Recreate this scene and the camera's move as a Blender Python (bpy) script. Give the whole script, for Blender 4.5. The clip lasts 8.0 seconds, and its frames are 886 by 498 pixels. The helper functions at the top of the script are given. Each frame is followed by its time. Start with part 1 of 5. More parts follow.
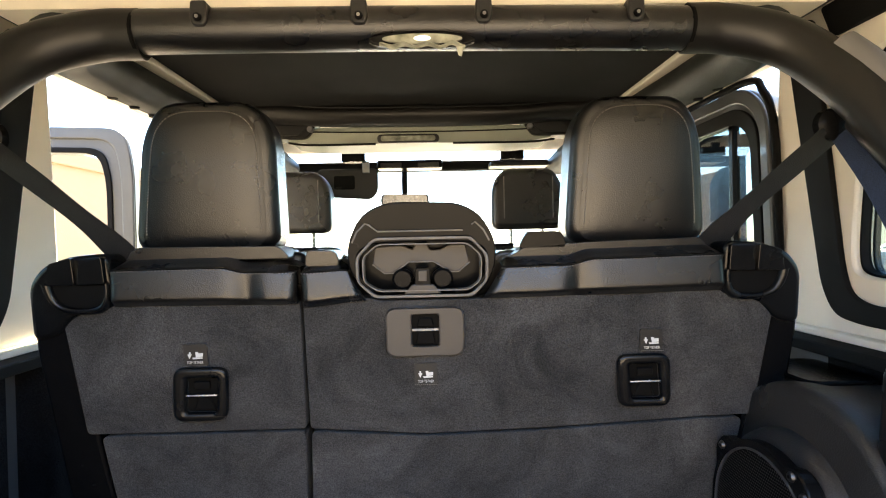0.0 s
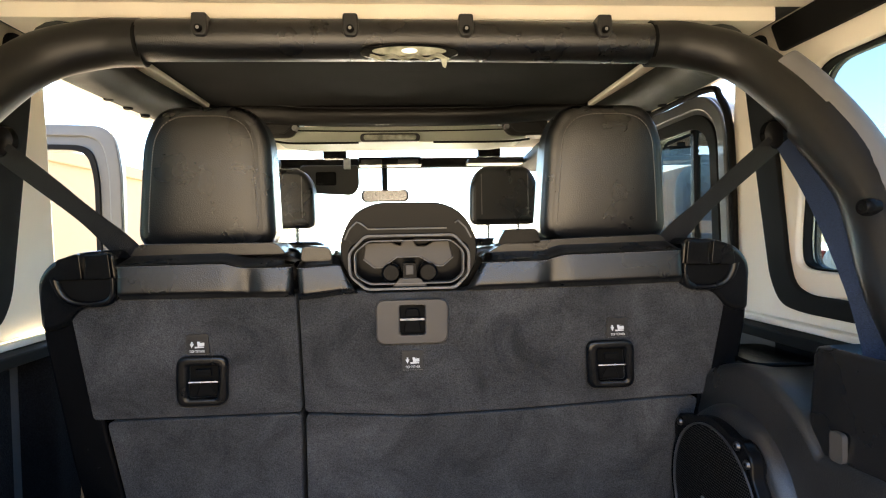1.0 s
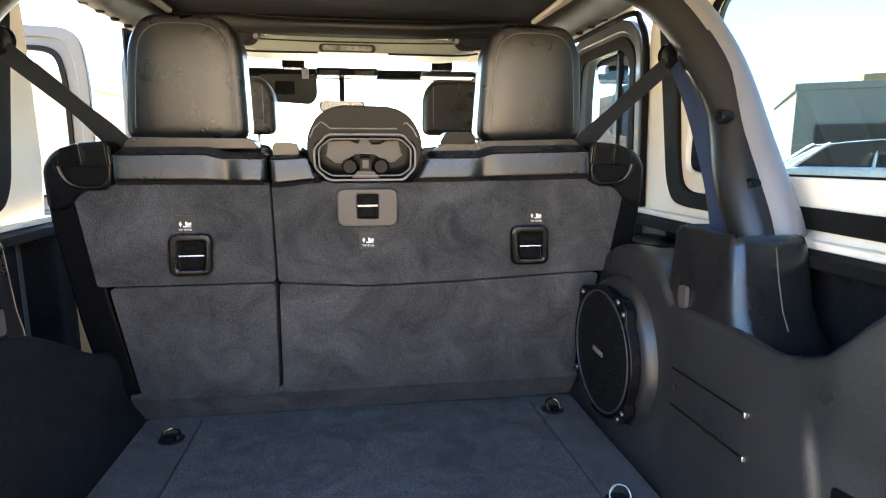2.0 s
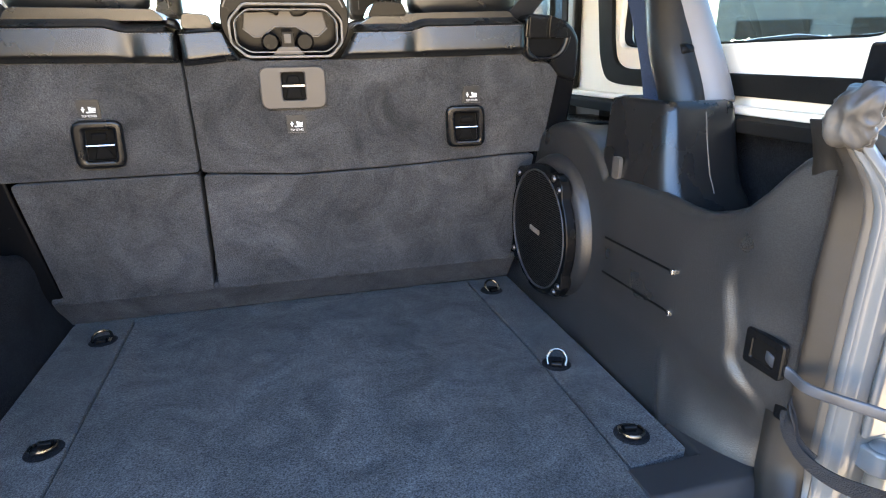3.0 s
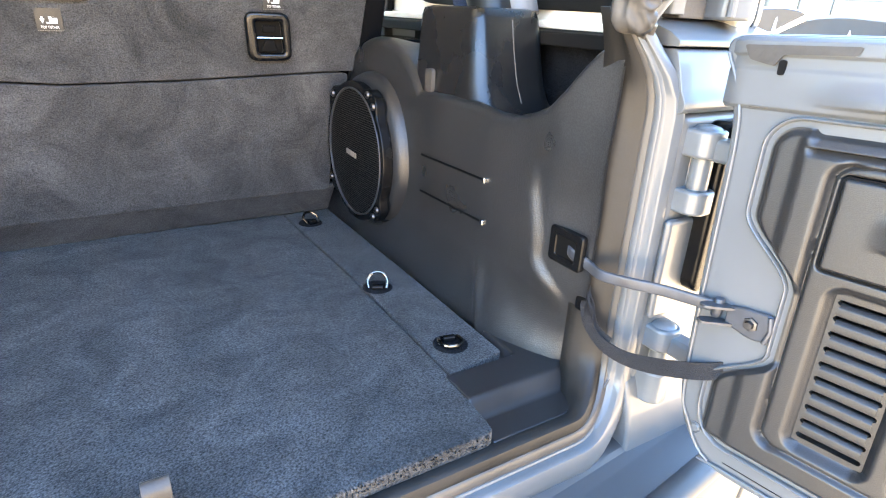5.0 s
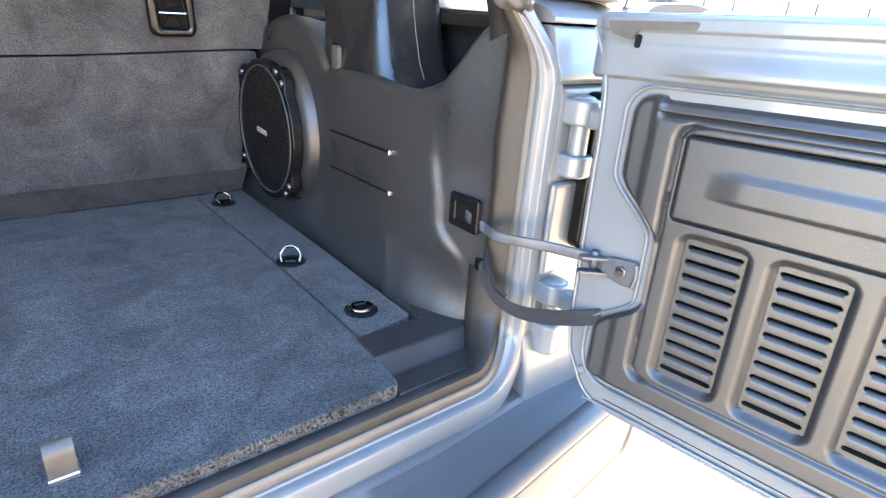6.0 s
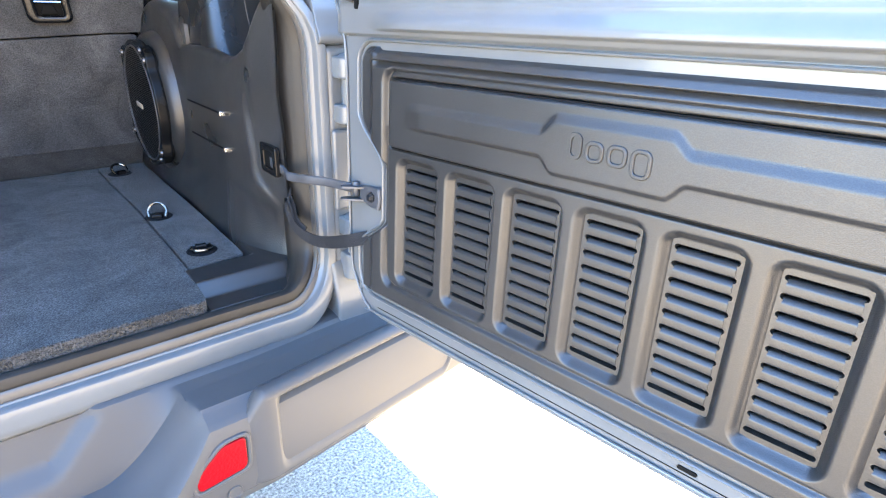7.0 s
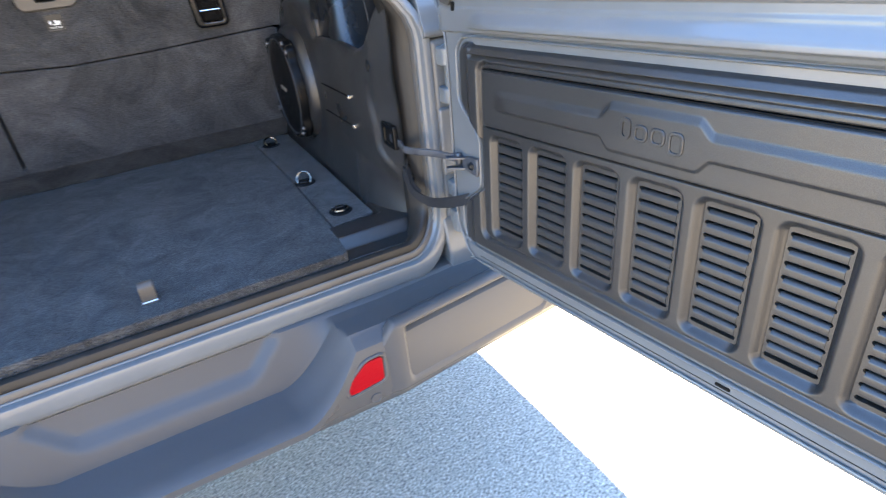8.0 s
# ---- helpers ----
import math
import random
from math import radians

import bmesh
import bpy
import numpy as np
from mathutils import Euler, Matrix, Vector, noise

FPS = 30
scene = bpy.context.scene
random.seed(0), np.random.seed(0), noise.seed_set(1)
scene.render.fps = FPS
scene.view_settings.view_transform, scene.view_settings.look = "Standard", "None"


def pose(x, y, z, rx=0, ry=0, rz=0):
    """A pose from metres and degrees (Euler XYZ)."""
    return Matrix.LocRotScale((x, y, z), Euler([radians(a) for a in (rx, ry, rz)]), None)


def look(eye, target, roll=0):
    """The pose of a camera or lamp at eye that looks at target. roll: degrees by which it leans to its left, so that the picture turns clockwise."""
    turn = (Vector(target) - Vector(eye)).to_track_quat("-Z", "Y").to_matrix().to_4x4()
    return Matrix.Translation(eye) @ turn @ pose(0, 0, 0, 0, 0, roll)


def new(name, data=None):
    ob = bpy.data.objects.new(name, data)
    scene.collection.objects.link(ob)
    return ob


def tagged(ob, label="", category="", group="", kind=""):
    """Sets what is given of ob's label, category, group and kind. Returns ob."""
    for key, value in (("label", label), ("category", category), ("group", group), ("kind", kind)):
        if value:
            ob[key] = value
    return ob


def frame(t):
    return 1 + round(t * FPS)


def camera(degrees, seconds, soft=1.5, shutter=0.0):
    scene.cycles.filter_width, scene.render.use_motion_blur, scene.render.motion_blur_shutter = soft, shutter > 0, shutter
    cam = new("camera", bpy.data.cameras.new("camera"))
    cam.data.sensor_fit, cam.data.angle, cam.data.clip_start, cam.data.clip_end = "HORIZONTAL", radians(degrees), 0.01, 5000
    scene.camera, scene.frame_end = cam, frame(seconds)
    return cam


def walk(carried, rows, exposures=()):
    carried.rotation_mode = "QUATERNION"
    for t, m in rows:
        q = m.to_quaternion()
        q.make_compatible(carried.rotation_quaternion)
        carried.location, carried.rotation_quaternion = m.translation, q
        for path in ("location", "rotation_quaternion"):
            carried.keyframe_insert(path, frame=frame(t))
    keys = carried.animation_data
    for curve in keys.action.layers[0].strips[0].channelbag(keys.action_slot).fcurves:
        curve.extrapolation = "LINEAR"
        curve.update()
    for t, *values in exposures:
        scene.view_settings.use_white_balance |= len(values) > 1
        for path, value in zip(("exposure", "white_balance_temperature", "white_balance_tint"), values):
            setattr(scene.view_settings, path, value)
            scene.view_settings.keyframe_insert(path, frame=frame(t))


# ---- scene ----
cam = camera(75.9, 8.0, soft=1.1, shutter=0.15)
PATH = [
    (0, (0.013, 0.014, 1.462), (0.064, 2.013, 1.439), -1.2),
    (0.5, (0.011, 0.004, 1.465), (0.066, 2.003, 1.437), -1.0),
    (1, (-0.008, -0.069, 1.469), (0.13, 1.926, 1.42), -1.2),
    (1.2, (-0.007, -0.108, 1.462), (0.158, 1.884, 1.38), -1.0),
    (2.3, (-0.012, -0.328, 1.410), (0.326, 1.591, 0.961), -0.4),
    (2.5, (-0.021, -0.331, 1.393), (0.360, 1.561, 0.867), -0.9),
    (3, (-0.015, -0.285, 1.370), (0.472, 1.547, 0.726), -0.8),
    (3.5, (0.002, -0.347, 1.366), (0.560, 1.456, 0.705), 0.3),
    (4, (0.034, -0.385, 1.323), (0.685, 1.360, 0.595), 0.8),
    (4.2, (0.034, -0.356, 1.317), (0.772, 1.335, 0.548), 1.2),
    (5.3, (0.034, -0.267, 1.276), (1.091, 1.243, 0.500), 3.2),
    (5.5, (0.026, -0.268, 1.278), (1.125, 1.203, 0.484), 3.4),
    (6, (0.036, -0.342, 1.267), (1.218, 1.067, 0.481), 4.3),
    (6.5, (0.114, -0.535, 1.259), (1.345, 0.831, 0.472), 3.2),
    (7, (0.192, -0.698, 1.262), (1.360, 0.702, 0.441), 2.0),
    (7.5, (0.181, -0.733, 1.273), (1.313, 0.682, 0.427), 1.5),
    (7.8, (0.140, -0.774, 1.309), (1.135, 0.684, 0.397), -1.4),
    (8, (0.139, -0.854, 1.374), (0.898, 0.704, 0.376), -5.9),
]
walk(cam, [(t, look(e, g, r)) for t, e, g, r in PATH],
     exposures=[(0.0, 4.62, 7900, 8), (1.2, 4.65, 7900, 8), (2.4, 5.5, 7500, 8), (3.6, 5.78, 7950, 8), (4.2, 5.97, 8900, 8), (5.3, 6.25, 7900, 8), (6.2, 6.2, 7700, 8), (7.0, 5.97, 7350, 8), (7.5, 5.72, 7300, 8), (8.0, 5.2, 7250, 8)])

# ---- world and sun ----
world = bpy.data.worlds.new("sky_world")
scene.world = world
world.use_nodes = True
wn, wl = world.node_tree.nodes, world.node_tree.links
sky = wn.new("ShaderNodeTexSky")
sky.sky_type, sky.sun_disc = "NISHITA", False
SUN_EL, SUN_AZ = radians(44), radians(-2)
sky.sun_elevation, sky.sun_rotation = SUN_EL, SUN_AZ
wl.new(sky.outputs[0], wn["Background"].inputs[0])
sky.ozone_density, sky.dust_density = 8.0, 0.15
wn["Background"].inputs[1].default_value = 0.078
sun = new("sun", bpy.data.lights.new("sun", "SUN"))
sun.data.energy, sun.data.angle, sun.data.color = 5.0, radians(0.5), (1.0, 0.90, 0.73)
way = Vector((math.sin(SUN_AZ) * math.cos(SUN_EL), math.cos(SUN_AZ) * math.cos(SUN_EL), math.sin(SUN_EL)))
sun.matrix_world = look(way * 30, (0, 0, 0))


# ---- materials ----
def material(name, color, rough=0.5, metal=0.0, grain=0.0, grain_scale=400.0, vary=0.15, vary_scale=4.0,
             coat=0.0, sheen=0.0, voronoi=False, rough_vary=0.08, fleck=0.0, spec=0.5, dist=0.002, mid=0.0, mid_scale=18.0):
    """Principled surface with colour variation at two scales, uneven gloss and a fine relief."""
    m = bpy.data.materials.new(name)
    m.use_nodes = True
    n, l = m.node_tree.nodes, m.node_tree.links
    p = n["Principled BSDF"]
    co = n.new("ShaderNodeTexCoord")
    big = n.new("ShaderNodeTexNoise")
    big.inputs["Scale"].default_value, big.inputs["Detail"].default_value = vary_scale, 6
    l.new(co.outputs["Object"], big.inputs["Vector"])
    fine = n.new("ShaderNodeTexVoronoi" if voronoi else "ShaderNodeTexNoise")
    fine.inputs["Scale"].default_value = grain_scale
    l.new(co.outputs["Object"], fine.inputs["Vector"])
    ramp = n.new("ShaderNodeMapRange")
    ramp.inputs["From Min"].default_value, ramp.inputs["From Max"].default_value = 0.3, 0.7
    ramp.inputs["To Min"].default_value, ramp.inputs["To Max"].default_value = 1 - vary, 1 + vary
    l.new(big.outputs[0], ramp.inputs["Value"])
    fl = n.new("ShaderNodeMapRange")
    fl.inputs["From Min"].default_value, fl.inputs["From Max"].default_value = 0.3, 0.7
    fl.inputs["To Min"].default_value, fl.inputs["To Max"].default_value = 1 - fleck, 1 + fleck
    l.new(fine.outputs[0], fl.inputs["Value"])
    both = n.new("ShaderNodeMath")
    both.operation = "MULTIPLY"
    l.new(ramp.outputs[0], both.inputs[0])
    l.new(fl.outputs[0], both.inputs[1])
    if mid:
        nap = n.new("ShaderNodeTexNoise")
        nap.inputs["Scale"].default_value, nap.inputs["Detail"].default_value, nap.inputs["Distortion"].default_value = mid_scale, 8, 1.2
        nap.inputs["Roughness"].default_value = 0.65
        l.new(co.outputs["Object"], nap.inputs["Vector"])
        nr = n.new("ShaderNodeMapRange")
        nr.inputs["From Min"].default_value, nr.inputs["From Max"].default_value = 0.32, 0.72
        nr.inputs["To Min"].default_value, nr.inputs["To Max"].default_value = 1 - mid, 1 + mid
        l.new(nap.outputs[0], nr.inputs["Value"])
        more = n.new("ShaderNodeMath")
        more.operation = "MULTIPLY"
        l.new(both.outputs[0], more.inputs[0])
        l.new(nr.outputs[0], more.inputs[1])
        both = more
    mix = n.new("ShaderNodeVectorMath")
    mix.operation = "SCALE"
    mix.inputs[0].default_value = color
    l.new(both.outputs[0], mix.inputs["Scale"])
    l.new(mix.outputs[0], p.inputs["Base Color"])
    rr = n.new("ShaderNodeMapRange")
    rr.inputs["From Min"].default_value, rr.inputs["From Max"].default_value = 0.3, 0.7
    rr.inputs["To Min"].default_value, rr.inputs["To Max"].default_value = max(0, rough - rough_vary), min(1, rough + rough_vary)
    l.new(big.outputs[0], rr.inputs["Value"])
    l.new(rr.outputs[0], p.inputs["Roughness"])
    p.inputs["Metallic"].default_value = metal
    p.inputs["Coat Weight"].default_value = coat
    p.inputs["Coat Roughness"].default_value = 0.08
    p.inputs["Sheen Weight"].default_value = sheen
    p.inputs["Specular IOR Level"].default_value = spec
    if grain:
        b = n.new("ShaderNodeBump")
        b.inputs["Strength"].default_value, b.inputs["Distance"].default_value = grain, dist
        l.new(fine.outputs[0], b.inputs["Height"])
        l.new(b.outputs[0], p.inputs["Normal"])
    return m


LEATHER = material("black_leather", (0.0055, 0.0051, 0.0048), 0.29, grain=0.42, grain_scale=520, voronoi=True, vary=0.12, vary_scale=9, spec=0.75, dist=0.0007, mid=0.25, mid_scale=30, rough_vary=0.05)
CARPET = material("charcoal_carpet", (0.0385, 0.0388, 0.0392), 0.95, grain=1.0, grain_scale=360, vary=0.22, vary_scale=2.2, sheen=0.08, fleck=0.75, spec=0.1, dist=0.0026, mid=0.5, mid_scale=9)
SEATCARPET = material("seat_back_carpet", (0.0445, 0.0445, 0.0452), 0.95, grain=1.0, grain_scale=430, vary=0.22, vary_scale=3, sheen=0.05, fleck=0.42, spec=0.1, dist=0.0018, mid=0.42, mid_scale=8)
PLASTIC = material("grained_black_plastic", (0.0185, 0.0184, 0.0184), 0.34, grain=0.45, grain_scale=480, voronoi=True, vary=0.15, vary_scale=7, dist=0.0007, fleck=0.3)
PANEL = material("dark_grey_moulded_plastic", (0.0165, 0.0162, 0.0160), 0.38, grain=0.26, grain_scale=850, voronoi=True, vary=0.07, vary_scale=5, dist=0.0005, spec=0.46, fleck=0.25)
SMOOTH = material("satin_black_plastic", (0.0045, 0.0045, 0.0047), 0.22, grain=0.10, grain_scale=800, voronoi=True, vary=0.1, dist=0.0004, spec=0.13)
LEDGE = material("fine_black_plastic", (0.0155, 0.0155, 0.016), 0.34, grain=0.15, grain_scale=900, vary=0.15, vary_scale=9, dist=0.0004, spec=0.45)
BOOT = material("smooth_black_moulding", (0.0085, 0.0085, 0.0088), 0.30, grain=0.18, grain_scale=700, voronoi=True, vary=0.12, vary_scale=9, dist=0.0004, spec=0.5)
TAUPE = material("taupe_plastic", (0.060, 0.054, 0.049), 0.40, grain=0.15, grain_scale=900, voronoi=True, vary=0.06)
SILVER = material("grey_body_paint", (0.084, 0.089, 0.092), 0.40, metal=0.0, spec=0.35, grain=0.012, grain_scale=300, vary=0.06, vary_scale=12, coat=0.30, rough_vary=0.04)
HINGE = material("grey_painted_hinge", (0.100, 0.108, 0.113), 0.36, metal=0.0, grain=0.05, grain_scale=500, vary=0.08, vary_scale=30, coat=0.2)
TOPWHITE = material("off_white_hardtop_liner", (0.87, 0.80, 0.68), 0.6, grain=0.25, grain_scale=500, vary=0.05, vary_scale=5)
HEADLINER = material("black_headliner", (0.006, 0.006, 0.006), 0.9, grain=0.4, grain_scale=600, vary=0.15, spec=0.2)
RUBBER = material("black_rubber", (0.008, 0.008, 0.008), 0.7, grain=0.15, grain_scale=300, vary=0.2, vary_scale=20, spec=0.08)
WEB = material("woven_black_webbing", (0.010, 0.010, 0.011), 0.65, grain=0.9, grain_scale=620, voronoi=True, vary=0.15, vary_scale=20, dist=0.0012, fleck=0.3, spec=0.25)
RAILPAD = material("dark_grey_green_sleeve", (0.018, 0.020, 0.017), 0.55, grain=0.3, grain_scale=500, vary=0.2, vary_scale=12, spec=0.3)
PALEPANEL = material("pale_grey_green_plastic", (0.36, 0.38, 0.31), 0.5, grain=0.1, grain_scale=500, vary=0.08, vary_scale=8)
SATIN = material("satin_black_cover", (0.0080, 0.0071, 0.0062), 0.40, grain=0.2, grain_scale=700, voronoi=True, vary=0.15, dist=0.0004, spec=0.45)
WEBBLUE = material("navy_webbing", (0.020, 0.030, 0.055), 0.65, grain=0.8, grain_scale=600, vary=0.15, vary_scale=20, fleck=0.4, spec=0.15)
STRIP = material("dusty_black_rubber_strip", (0.0165, 0.015, 0.0133), 0.5, vary=0.3, vary_scale=14, grain=0.1, grain_scale=300, spec=0.25)
SHEEN = material("soft_black_plastic", (0.005, 0.005, 0.0052), 0.26, grain=0.15, grain_scale=700, voronoi=True, vary=0.15, dist=0.0004, spec=0.40)
TUBE = material("pale_grey_tube_paint", (0.155, 0.152, 0.155), 0.45, vary=0.06, vary_scale=12, grain=0.05, grain_scale=300)
GUNMETAL = material("dark_plated_steel", (0.050, 0.053, 0.060), 0.46, metal=0.35, vary=0.25, vary_scale=40)
CHROME = material("bright_steel", (0.45, 0.45, 0.46), 0.22, metal=1.0, vary=0.08, vary_scale=60)
STEEL = material("dull_steel", (0.42, 0.42, 0.43), 0.35, metal=1.0, vary=0.15, vary_scale=40)
RED = material("red_reflector", (0.20, 0.0006, 0.004), 0.35, grain=0.4, grain_scale=260, voronoi=True, vary=0.08, spec=0.10)
WHITE = material("white_print", (0.55, 0.55, 0.53), 0.6, vary=0.1)
THREAD = material("grey_thread", (0.16, 0.15, 0.14), 0.7, vary=0.2, vary_scale=60)
# Near black for dark parts; also puts shade into gaps and cavities.
DARK = material("part_and_shade_black", (0.003, 0.003, 0.003), 0.7, vary=0.1, spec=0.1)
BUMPER = material("black_bumper_plastic", (0.047, 0.047, 0.048), 0.48, grain=0.08, grain_scale=900, vary=0.06, vary_scale=4, dist=0.0003, spec=0.24, rough_vary=0.03)
ASPHALT = material("worn_asphalt", (0.207, 0.177, 0.142), 0.9, grain=1.0, grain_scale=125, vary=0.14, vary_scale=0.8, fleck=0.60, dist=0.007, mid=0.28, mid_scale=50)
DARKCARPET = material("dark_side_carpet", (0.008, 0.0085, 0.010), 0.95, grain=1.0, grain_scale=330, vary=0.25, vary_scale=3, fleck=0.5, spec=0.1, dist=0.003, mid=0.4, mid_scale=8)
RINGSTEEL = material("worn_ring_steel", (0.22, 0.20, 0.17), 0.25, metal=1.0, vary=0.25, vary_scale=60)
DULL = material("dull_wire_steel", (0.10, 0.10, 0.105), 0.40, metal=1.0, vary=0.25, vary_scale=60)
# Kept dark so the added hall behind the camera dims reflections.
BACKING = material("dark_backing_brown", (0.075, 0.068, 0.060), 0.9, grain=0.3, grain_scale=20, vary=0.15, vary_scale=0.5)
# Warm ground reflected in black rubber is put into this brown.
SEAL = material("ground_tinted_black_rubber", (0.050, 0.045, 0.040), 0.45, vary=0.2, vary_scale=14, grain=0.1, grain_scale=300)
TAPE = material("dull_brown_tape", (0.034, 0.029, 0.024), 0.55, vary=0.35, vary_scale=30, grain=0.3, grain_scale=160)
STUCCO = material("pale_stucco", (0.165, 0.178, 0.172), 0.9, grain=0.3, grain_scale=30, vary=0.06, vary_scale=0.6)
TAN = material("tan_block_wall", (0.29, 0.20, 0.115), 0.9, grain=0.3, grain_scale=20, vary=0.1, vary_scale=0.5)
CARWHITE = material("white_car_paint", (0.55, 0.56, 0.57), 0.25, coat=0.7, vary=0.03)
CARBLUE = material("dark_blue_car_paint", (0.04, 0.06, 0.10), 0.25, coat=0.7, vary=0.05)
FOAM = material("grey_sealing_film", (0.040, 0.037, 0.034), 0.42, grain=0.5, grain_scale=70, vary=0.6, vary_scale=28, spec=0.30)
FILM = material("crinkled_clear_film", (0.30, 0.31, 0.25), 0.12, grain=0.8, grain_scale=120, vary=0.5, vary_scale=40)


def glass(name, tint, rough=0.0, mixed=0.12):
    m = bpy.data.materials.new(name)
    m.use_nodes = True
    n, l = m.node_tree.nodes, m.node_tree.links
    n.remove(n["Principled BSDF"])
    t, g, x = n.new("ShaderNodeBsdfTransparent"), n.new("ShaderNodeBsdfGlossy"), n.new("ShaderNodeMixShader")
    t.inputs[0].default_value = (*tint, 1)
    g.inputs["Roughness"].default_value = rough
    lw, pw = n.new("ShaderNodeLayerWeight"), n.new("ShaderNodeMath")
    lw.inputs[0].default_value = 0.5
    pw.operation = "POWER"
    pw.inputs[1].default_value = 4.0
    l.new(lw.outputs["Facing"], pw.inputs[0])
    ad = n.new("ShaderNodeMath")
    ad.operation = "ADD"
    ad.inputs[1].default_value = 0.03
    ad.use_clamp = True
    l.new(pw.outputs[0], ad.inputs[0])
    l.new(ad.outputs[0], x.inputs[0])
    l.new(t.outputs[0], x.inputs[1])
    l.new(g.outputs[0], x.inputs[2])
    l.new(x.outputs[0], n["Material Output"].inputs[0])
    return m


GLASS = glass("clear_window_glass", (0.95, 0.97, 0.96))
TINT = glass("tinted_window_glass", (0.38, 0.44, 0.435))
CARGLASS = material("dark_car_glass", (0.02, 0.025, 0.03), 0.05, vary=0.05)


def emitting(name, color, strength):
    m = bpy.data.materials.new(name)
    m.use_nodes = True
    p = m.node_tree.nodes["Principled BSDF"]
    p.inputs["Emission Color"].default_value, p.inputs["Emission Strength"].default_value = (*color, 1), strength
    return m


LAMP = emitting("lit_lamp_lens", (1.0, 0.95, 0.73), 0.05)


# ---- mesh builders ----
def smooth01(a, b, v):
    k = min(1.0, max(0.0, (v - a) / (b - a)))
    return k * k * (3 - 2 * k)


def lerp(a, b, k):
    return a + (b - a) * k


def thing(name, label, category, at=(0, 0, 0), group="", kind="", turn=None):
    ob = new(name)
    ob.matrix_world = Matrix.Translation(at) if turn is None else turn
    ob.empty_display_size = 0.05
    return tagged(ob, label, category, group, kind)


def solid(name, bm, mat, bevel=0.0, seg=2, sub=0, flat=False, angle=35):
    me = bpy.data.meshes.new(name)
    bmesh.ops.recalc_face_normals(bm, faces=bm.faces)
    bm.to_mesh(me)
    bm.free()
    me.materials.append(mat)
    if not flat:
        me.shade_smooth()
        me.set_sharp_from_angle(angle=radians(angle))
    ob = new(name, me)
    if bevel:
        md = ob.modifiers.new("bevel", "BEVEL")
        md.width, md.segments, md.limit_method, md.angle_limit = bevel, seg, "ANGLE", radians(30)
        me.shade_smooth()
        wn2 = ob.modifiers.new("flat_faces", "WEIGHTED_NORMAL")
        wn2.keep_sharp = True
    if sub:
        md = ob.modifiers.new("sub", "SUBSURF")
        md.levels = md.render_levels = sub
    return ob


def part(name, bm, mat, parent, label="", bevel=0.0, seg=2, sub=0, flat=False, angle=35):
    ob = solid(name, bm, mat, bevel, seg, sub, flat, angle)
    ob.parent = parent
    if label:
        ob["label"] = label
    return ob


def structure(name, bm, mat, label, bevel=0.0, seg=2, flat=False, category="", angle=35):
    return tagged(solid(name, bm, mat, bevel, seg, 0, flat, angle), label, category or name.split("_")[0], "", "structure")


def box(x0, x1, y0, y1, z0, z1, bm=None):
    bm = bm or bmesh.new()
    v = [bm.verts.new((x, y, z)) for x in (x0, x1) for y in (y0, y1) for z in (z0, z1)]
    for f in ((0, 1, 3, 2), (4, 6, 7, 5), (0, 4, 5, 1), (2, 3, 7, 6), (0, 2, 6, 4), (1, 5, 7, 3)):
        bm.faces.new([v[i] for i in f])
    return bm


def prism(outline, a0, a1, plane="xz", bm=None):
    """Extrude a 2D outline along the axis that its plane leaves out."""
    bm = bm or bmesh.new()
    put = {"xz": lambda p, a: (p[0], a, p[1]), "yz": lambda p, a: (a, p[0], p[1]), "xy": lambda p, a: (p[0], p[1], a)}[plane]
    lo = [bm.verts.new(put(p, a0)) for p in outline]
    hi = [bm.verts.new(put(p, a1)) for p in outline]
    bm.faces.new(lo)
    bm.faces.new(hi)
    for i in range(len(outline)):
        j = (i + 1) % len(outline)
        bm.faces.new((lo[i], lo[j], hi[j], hi[i]))
    return bm


def ring(outer, inner, a0, a1, plane="xz", bm=None):
    """A frame between two outlines of as many points."""
    bm = bm or bmesh.new()
    put = {"xz": lambda p, a: (p[0], a, p[1]), "yz": lambda p, a: (a, p[0], p[1]), "xy": lambda p, a: (p[0], p[1], a)}[plane]
    rows = [[bm.verts.new(put(p, a)) for p in o] for o, a in ((outer, a0), (outer, a1), (inner, a1), (inner, a0))]
    n = len(outer)
    for k in range(4):
        r, s = rows[k], rows[(k + 1) % 4]
        for i in range(n):
            j = (i + 1) % n
            bm.faces.new((r[i], r[j], s[j], s[i]))
    return bm


def rrect(x0, x1, z0, z1, r, n=6):
    out = []
    for cx, cz, a in ((x1 - r, z1 - r, 0), (x0 + r, z1 - r, 90), (x0 + r, z0 + r, 180), (x1 - r, z0 + r, 270)):
        for i in range(n + 1):
            t = radians(a + 90 * i / n)
            out.append((cx + r * math.cos(t), cz + r * math.sin(t)))
    return out


def rounded(points, r, n=5):
    """A polygon with its corners rounded."""
    out = []
    k = len(points)
    for i in range(k):
        p, a, b = Vector(points[i]), Vector(points[i - 1]), Vector(points[(i + 1) % k])
        ra = min(r, (a - p).length * 0.45)
        rb = min(r, (b - p).length * 0.45)
        s, e = p + (a - p).normalized() * ra, p + (b - p).normalized() * rb
        for j in range(n + 1):
            t = j / n
            out.append(tuple(s * (1 - t) ** 2 + p * 2 * t * (1 - t) + e * t * t))
    return out


